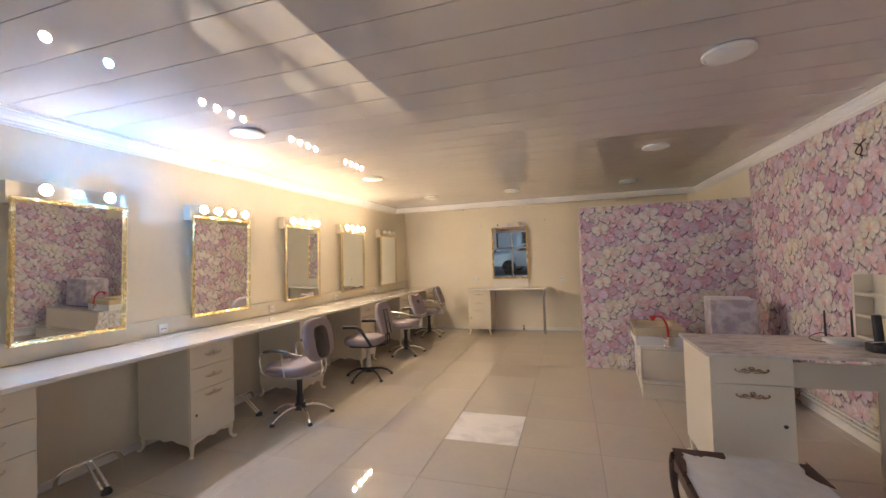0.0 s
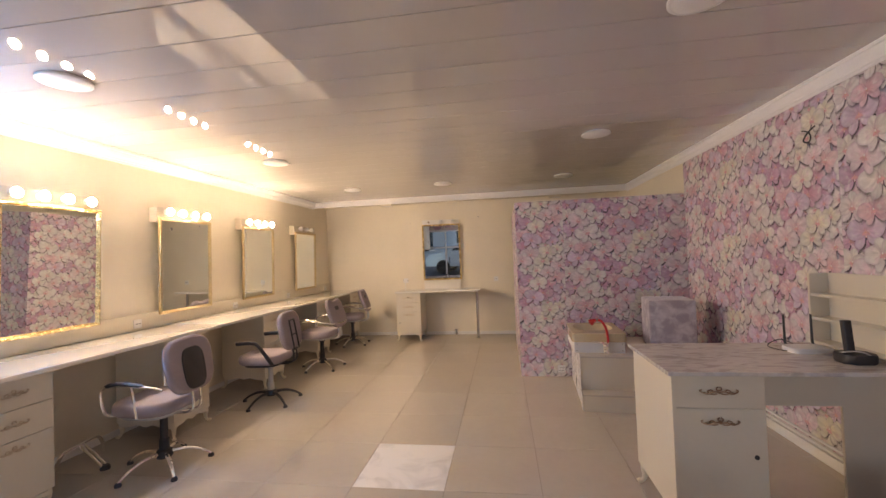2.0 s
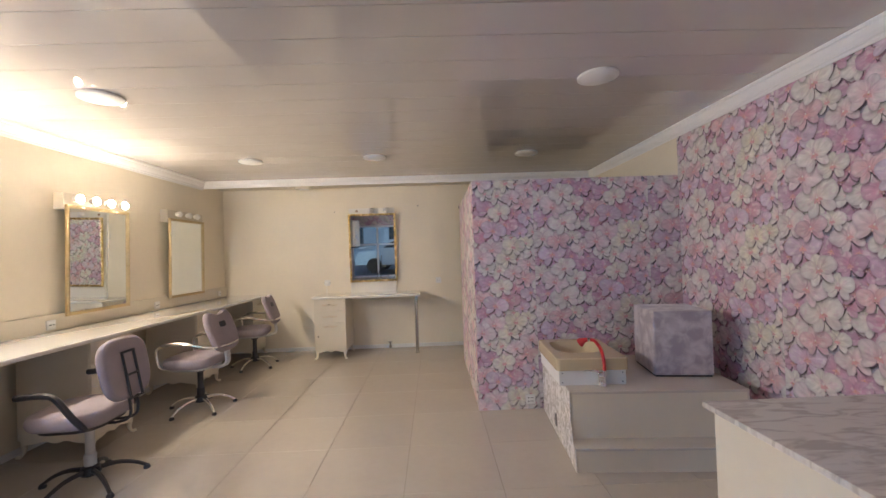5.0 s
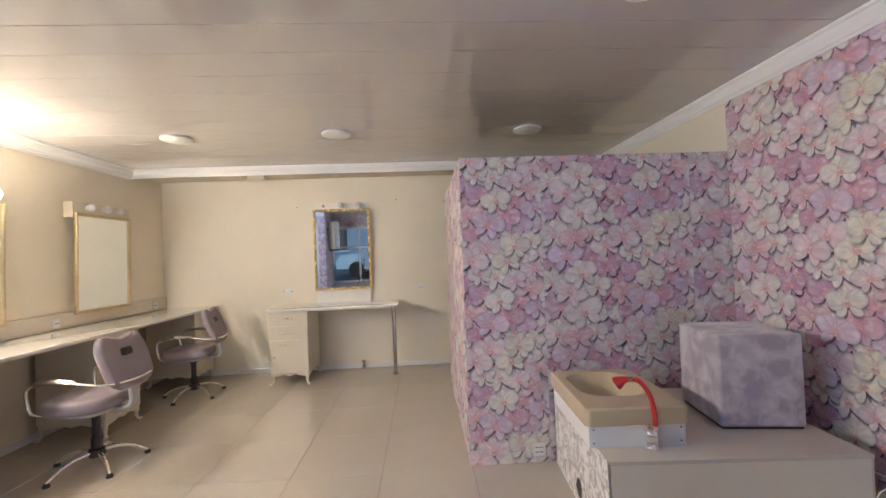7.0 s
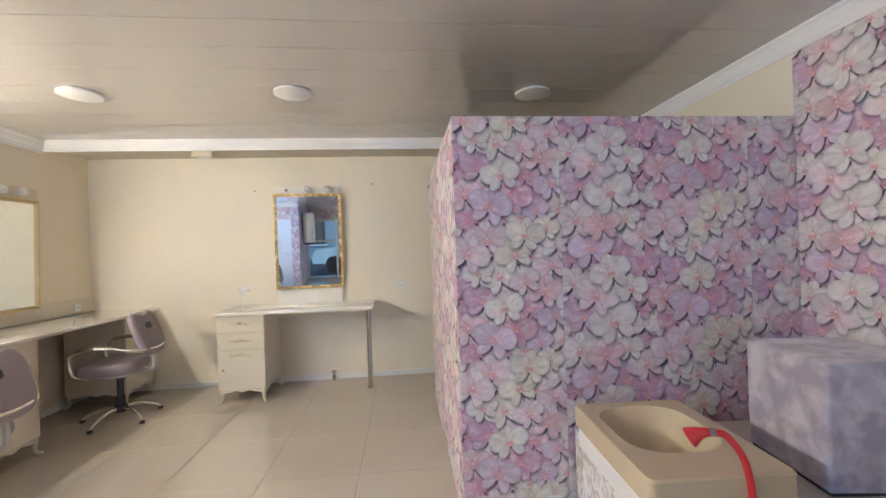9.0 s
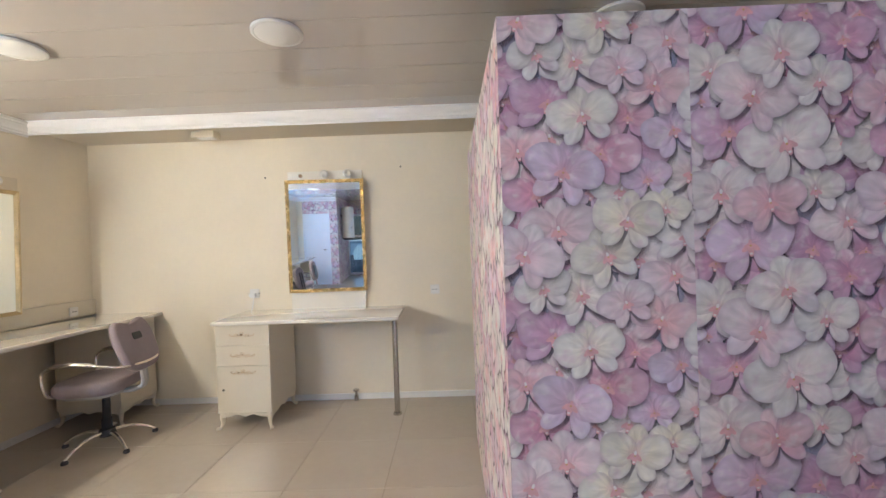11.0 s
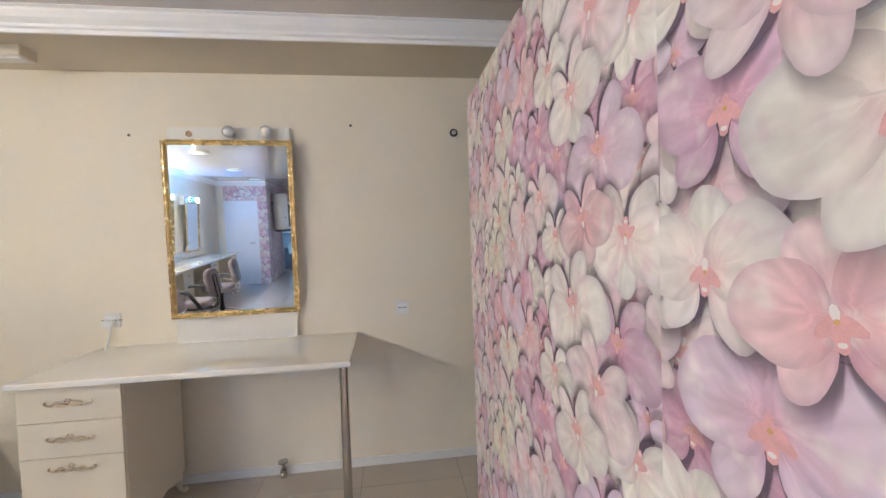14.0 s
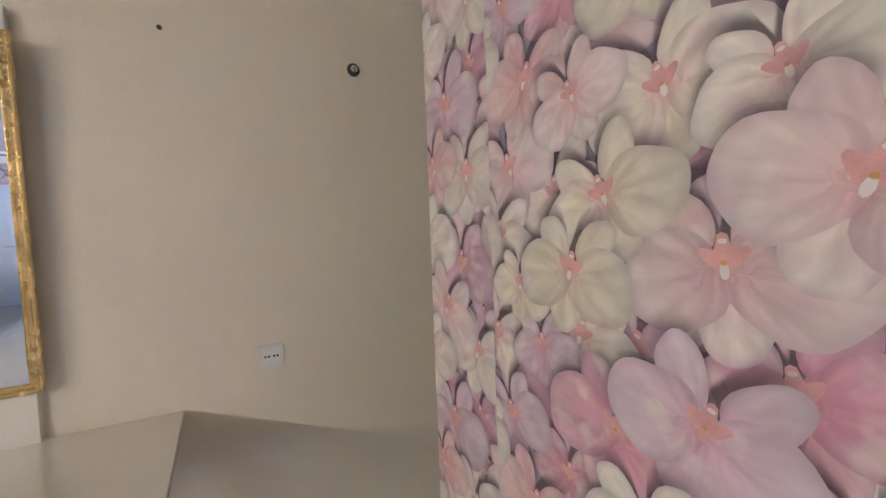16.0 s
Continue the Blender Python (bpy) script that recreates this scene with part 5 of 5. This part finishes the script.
def paper_strip(start, width, height, low=0.0, drop=0.0):
    """One hung length in x-y, from x start to width and y low to height; printing lies in hair-thin layers towards +z."""
    bm = bmesh.new()
    uv = bm.loops.layers.uv.new("petal")
    uv2 = bm.loops.layers.uv.new("leaf")
    spots = repeat_blooms()

    # a bloom lies over every earlier one that it touches
    layer = []
    for i, (x, y, *_) in enumerate(spots):
        under = [0]
        for k in range(i):
            dx, dy = abs(x - spots[k][0]) % STRIP, abs(y - spots[k][1]) % REPEAT
            if math.hypot(min(dx, STRIP - dx), min(dy, REPEAT - dy)) < 0.26:
                under.append(layer[k] + 1)
        layer.append(max(under))

    def fan(pts, heart, z, tone, mat, place):
        hv = bm.verts.new((*place(*heart), z))
        rim = [bm.verts.new((*place(*p), z)) for p in pts]
        mx = sum(p[0] for p in pts) / len(pts)
        my = sum(p[1] for p in pts) / len(pts)
        core = [bm.verts.new((*place(mx + (p[0] - mx) * 0.5, my + (p[1] - my) * 0.5), z)) for p in pts]
        mid = bm.verts.new((*place(mx, my), z))
        bm.verts.remove(hv)
        far = max(math.hypot(p[0] - heart[0], p[1] - heart[1]) for p in pts)
        k = len(pts)
        rad = lambda p: min(1.0, math.hypot(p[0] - heart[0], p[1] - heart[1]) / far)
        rr = [rad(p) for p in pts]
        rc = [rad((mx + (p[0] - mx) * 0.5, my + (p[1] - my) * 0.5)) for p in pts]
        rm = rad((mx, my))
        if mat == 2:
            rr, rc, rm = [1.0] * k, [0.5] * k, 0.0
        base = math.atan2(my - heart[1], mx - heart[0])
        turn_of = lambda p: (math.atan2(p[1] - heart[1], p[0] - heart[0]) - base + math.pi) % (2 * math.pi) - math.pi
        ar = [turn_of(p) for p in pts]
        ac = [turn_of((mx + (p[0] - mx) * 0.5, my + (p[1] - my) * 0.5)) for p in pts]
        for i in range(k):
            q = (i + 1) % k
            f = bm.faces.new((rim[i], rim[q], core[q], core[i]))
            f.material_index = mat
            for lp, val, an, lr in zip(f.loops, (rr[i], rr[q], rc[q], rc[i]), (ar[i], ar[q], ac[q], ac[i]), (1, 1, 0.5, 0.5)):
                lp[uv].uv = (val, tone)
                lp[uv2].uv = (lr, an)
            f = bm.faces.new((core[i], core[q], mid))
            f.material_index = mat
            for lp, val, an, lr in zip(f.loops, (rc[i], rc[q], rm), (ac[i], ac[q], 0.0), (0.5, 0.5, 0.0)):
                lp[uv].uv = (val, tone)
                lp[uv2].uv = (lr, an)

    v = [bm.verts.new(p) for p in ((start, low, 0), (width, low, 0), (width, height, 0), (start, height, 0))]
    bm.faces.new(v).material_index = 1
    reps = range(-2, int(height / REPEAT) + 2)
    for rep in reps:
        for shift in (-1, 0, 1):
            for i, (x, y, s, turn, tone, seed) in enumerate(spots):
                px, py = x + shift * STRIP, y + rep * REPEAT + drop
                if px < start - 0.22 or px > width + 0.2 or py < low - 0.2 or py > height + 0.2:
                    continue
                ca, sa = math.cos(turn) * s, math.sin(turn) * s
                place = lambda a, b, dx=0.0, dy=0.0: (px + a * ca - b * sa + dx, py + a * sa + b * ca + dy)
                dark = lambda a, b: (px + (a * ca - b * sa) * 1.16 + 0.004, py + (a * sa + b * ca) * 1.16 - 0.015)
                back, front = flower_parts(random.Random(seed))
                zz = 0.0003 + 0.00014 * layer[i]
                fan(outline(back + front), (0, 0), zz, tone, 2, dark)
                for k, (pts, heart) in enumerate(back):
                    fan(pts, heart, zz + 0.00001 + 0.00001 * k, min(max(tone + 0.06 * ((k * 7) % 3 - 1), 0.0), 1.0), 0, place)
                for k, (pts, heart) in enumerate(front):
                    if k:
                        fan([(a * 1.07, b * 1.07 - 0.04) for a, b in pts], heart, zz + 0.00005, tone, 2, place)
                    fan(pts, heart, zz + 0.00004 + 0.00002 * k, tone, 0, place)
                lip = [petal_shape(0, -0.17, 0.1, 0.18, 0, (0, 0), 12, 0.15), petal_shape(-0.13, -0.1, 0.15, 0.075, 0.8, (0, 0), 10, 0.1), petal_shape(0.13, -0.1, 0.15, 0.075, -0.8, (0, 0), 10, 0.1)]
                for k, (pts, heart) in enumerate(lip):
                    fan(pts, heart, zz + 0.00007 + 0.00001 * k, tone, 3, place)
                fan(*petal_shape(0, -0.27, 0.05, 0.03, 0, (0, 0), 8), zz + 0.0001, tone, 4, place)
                fan(*petal_shape(0, 0.04, 0.05, 0.09, 0, (0, 0), 8), zz + 0.00011, tone, 4 if tone < 0.6 else 3, place)
                fan(*petal_shape(0, -0.05, 0.035, 0.03, 0, (0, 0), 8), zz + 0.00012, tone, 5, place)
    for co, no in (((start, 0, 0), (-1, 0, 0)), ((width, 0, 0), (1, 0, 0)), ((0, low, 0), (0, -1, 0)), ((0, height, 0), (0, 1, 0))):
        bmesh.ops.bisect_plane(bm, geom=bm.verts[:] + bm.edges[:] + bm.faces[:], dist=1e-6, plane_co=co, plane_no=no, clear_outer=True)
    me = bpy.data.meshes.new("paper_strip")
    for f in bm.faces:
        f.normal_update()
    bm.to_mesh(me)
    bm.free()
    for m in (PETAL, PRINT_GROUND, PRINT_DARK, PRINT_LIP, PRINT_WHITE, PRINT_YELLOW):
        me.materials.append(m)
    return me


_strips = {}


def hang(name, origin, along, out, length, height, low=0.0, label="", cut=0.0, drop=0.0, slip=0.12, reversed_strips=()):
    """Papers a wall from origin along a level direction, strip by strip; the first strip is cut short.
    Each strip hangs higher than the one before by slip;
    the reversed strips hang head down."""
    a, o = Vector(along), Vector(out)
    m0 = Matrix(((a.x, 0, o.x, 0), (a.y, 0, o.y, 0), (0, 1, 0, 0), (0, 0, 0, 1)))
    turned = m0 @ Matrix.Translation((0, height + low, 0)) @ Matrix.Rotation(math.pi, 4, "Z")
    count = 0
    wall = tagged(new(name), label, "wallpaper", kind="structure")
    at = -cut
    while at < length - 0.01:
        s, w = max(0.0, -at), min(STRIP, length - at)
        over = count in reversed_strips
        if over:
            s, w = STRIP - w, STRIP - s
        key = (round(s, 3), round(w, 3), height, low, round(drop % REPEAT, 3))
        if key not in _strips:
            _strips[key] = paper_strip(*key)
        ob = new("paper_strip", _strips[key])
        ob.parent = wall
        ob.matrix_world = Matrix.Translation(Vector(origin) + a * (at + STRIP if over else at)) @ (turned if over else m0)
        at += STRIP
        count += 1
        drop += slip
    return wall


hang("wallpaper_screen_front", (PX - 0.004, PY - 0.001, 0), (1, 0, 0), (0, -1, 0), XR - PX - 0.002, PT, label="orchid-printed paper in pinks and greys on the screen's front", cut=0.51)
hang("wallpaper_screen_side", (PX - 0.001, PE, 0), (0, -1, 0), (-1, 0, 0), PE - PY + 0.001, PT, label="orchid-printed paper in pinks and creams on the screen's side", cut=0.81, drop=-0.24, reversed_strips=(0, 1))
hang("wallpaper_right", (XR - 0.001, PY, 0), (0, -1, 0), (-1, 0, 0), PY - YF, ZC - 0.105, label="orchid-printed paper in pinks and lilacs on the long wall")
hang("wallpaper_door", (-2.2, 0.001, 0), (-1, 0, 0), (0, 1, 0), -2.2 - _door_x1, ZC - 0.105, label="orchid-printed paper beside the white door")
hang("wallpaper_lintel", (_door_x1 - 0.001, 0.001, 0), (-1, 0, 0), (0, 1, 0), _door_x1 - _door_x0, ZC - 0.105, _door_z, label="orchid-printed paper above the white door")
hang("wallpaper_entrance", (-2.199, -0.001, 0), (0, -1, 0), (1, 0, 0), -YF - 0.01, ZC - 0.01, label="orchid-printed paper on the entrance side wall")
hang("wallpaper_front", (XR, YF + 0.001, 0), (-1, 0, 0), (0, 1, 0), XR + 2.2, ZC - 0.01, 2.1, label="orchid-printed paper above the shop front")
PAPER_SIDE = marble("pale_leaf_paper", (0.8, 0.77, 0.75), (0.46, 0.42, 0.38), 20.0, 0.5, 0.5)
_q = part("side_paper", block(WX - 0.003, WX + 0.001, WY + 0.004, 5.58, 0.0, WZ - 0.001), PAPER_SIDE, _w, "pale leaf-printed paper")
part("paper_flap", moved(slab(bmesh.new(), [(4.52, 0.0), (4.65, 0.0), (4.65, 0.3), (4.61, 0.24), (4.59, 0.16), (4.53, 0.13)], 0, 0.002), Matrix.Translation((WX - 0.008, 0, 0)) @ _TO_PLUS_X), PAPER_SIDE, _q)
part("torn_hole", moved(slab(bmesh.new(), [(5.06, 0.06), (5.11, 0.05), (5.15, 0.09), (5.12, 0.15), (5.08, 0.16), (5.05, 0.12)], 0, 0.001), Matrix.Translation((WX - 0.0045, 0, 0)) @ _TO_PLUS_X), DARK, _q, "torn dark hole in the paper")

# ---- floor tiles ----
_floor = structure("floor", block(XL - 0.1, XR + 0.1, YF, YB + 0.1, -0.05, -0.004), GROUT, "polished beige porcelain floor tiles with fine joints", "floor")
_tiles = {}
_X0, _Y0, _P = -0.943, 3.183, 0.6005


def tile_mesh(w, d, white):
    key = (round(w, 3), round(d, 3), white)
    if key not in _tiles:
        bm = bmesh.new()
        e = 0.0012
        lo = [bm.verts.new(p) for p in ((0, 0, -0.004), (w, 0, -0.004), (w, d, -0.004), (0, d, -0.004))]
        hi = [bm.verts.new(p) for p in ((0, 0, -e), (w, 0, -e), (w, d, -e), (0, d, -e))]
        tp = [bm.verts.new(p) for p in ((e, e, 0), (w - e, e, 0), (w - e, d - e, 0), (e, d - e, 0))]
        for a, b in ((lo, hi), (hi, tp)):
            for i in range(4):
                bm.faces.new((a[i], a[(i + 1) % 4], b[(i + 1) % 4], b[i]))
        bm.faces.new(tp)
        me = bpy.data.meshes.new("tile")
        bm.to_mesh(me)
        bm.free()
        me.materials.append(MARBLE if white else TILE)
        _tiles[key] = me
    return _tiles[key]


for _i in range(-5, 7):
    for _j in range(-10, 10):
        _a, _b2 = max(_X0 + _i * _P, XL), min(_X0 + (_i + 1) * _P - 0.002, XR)
        _c0, _d0 = max(_Y0 + _j * _P, YF), min(_Y0 + (_j + 1) * _P - 0.002, YB)
        if _b2 - _a < 0.01 or _d0 - _c0 < 0.01:
            continue
        _q = new("tile", tile_mesh(_b2 - _a, _d0 - _c0, (_i, _j) == (0, 0)))
        _q.parent = _floor
        _q.location = (_a, _c0, 0)
        if (_i, _j) == (0, 0):
            _q["label"] = "odd white marbled tile"
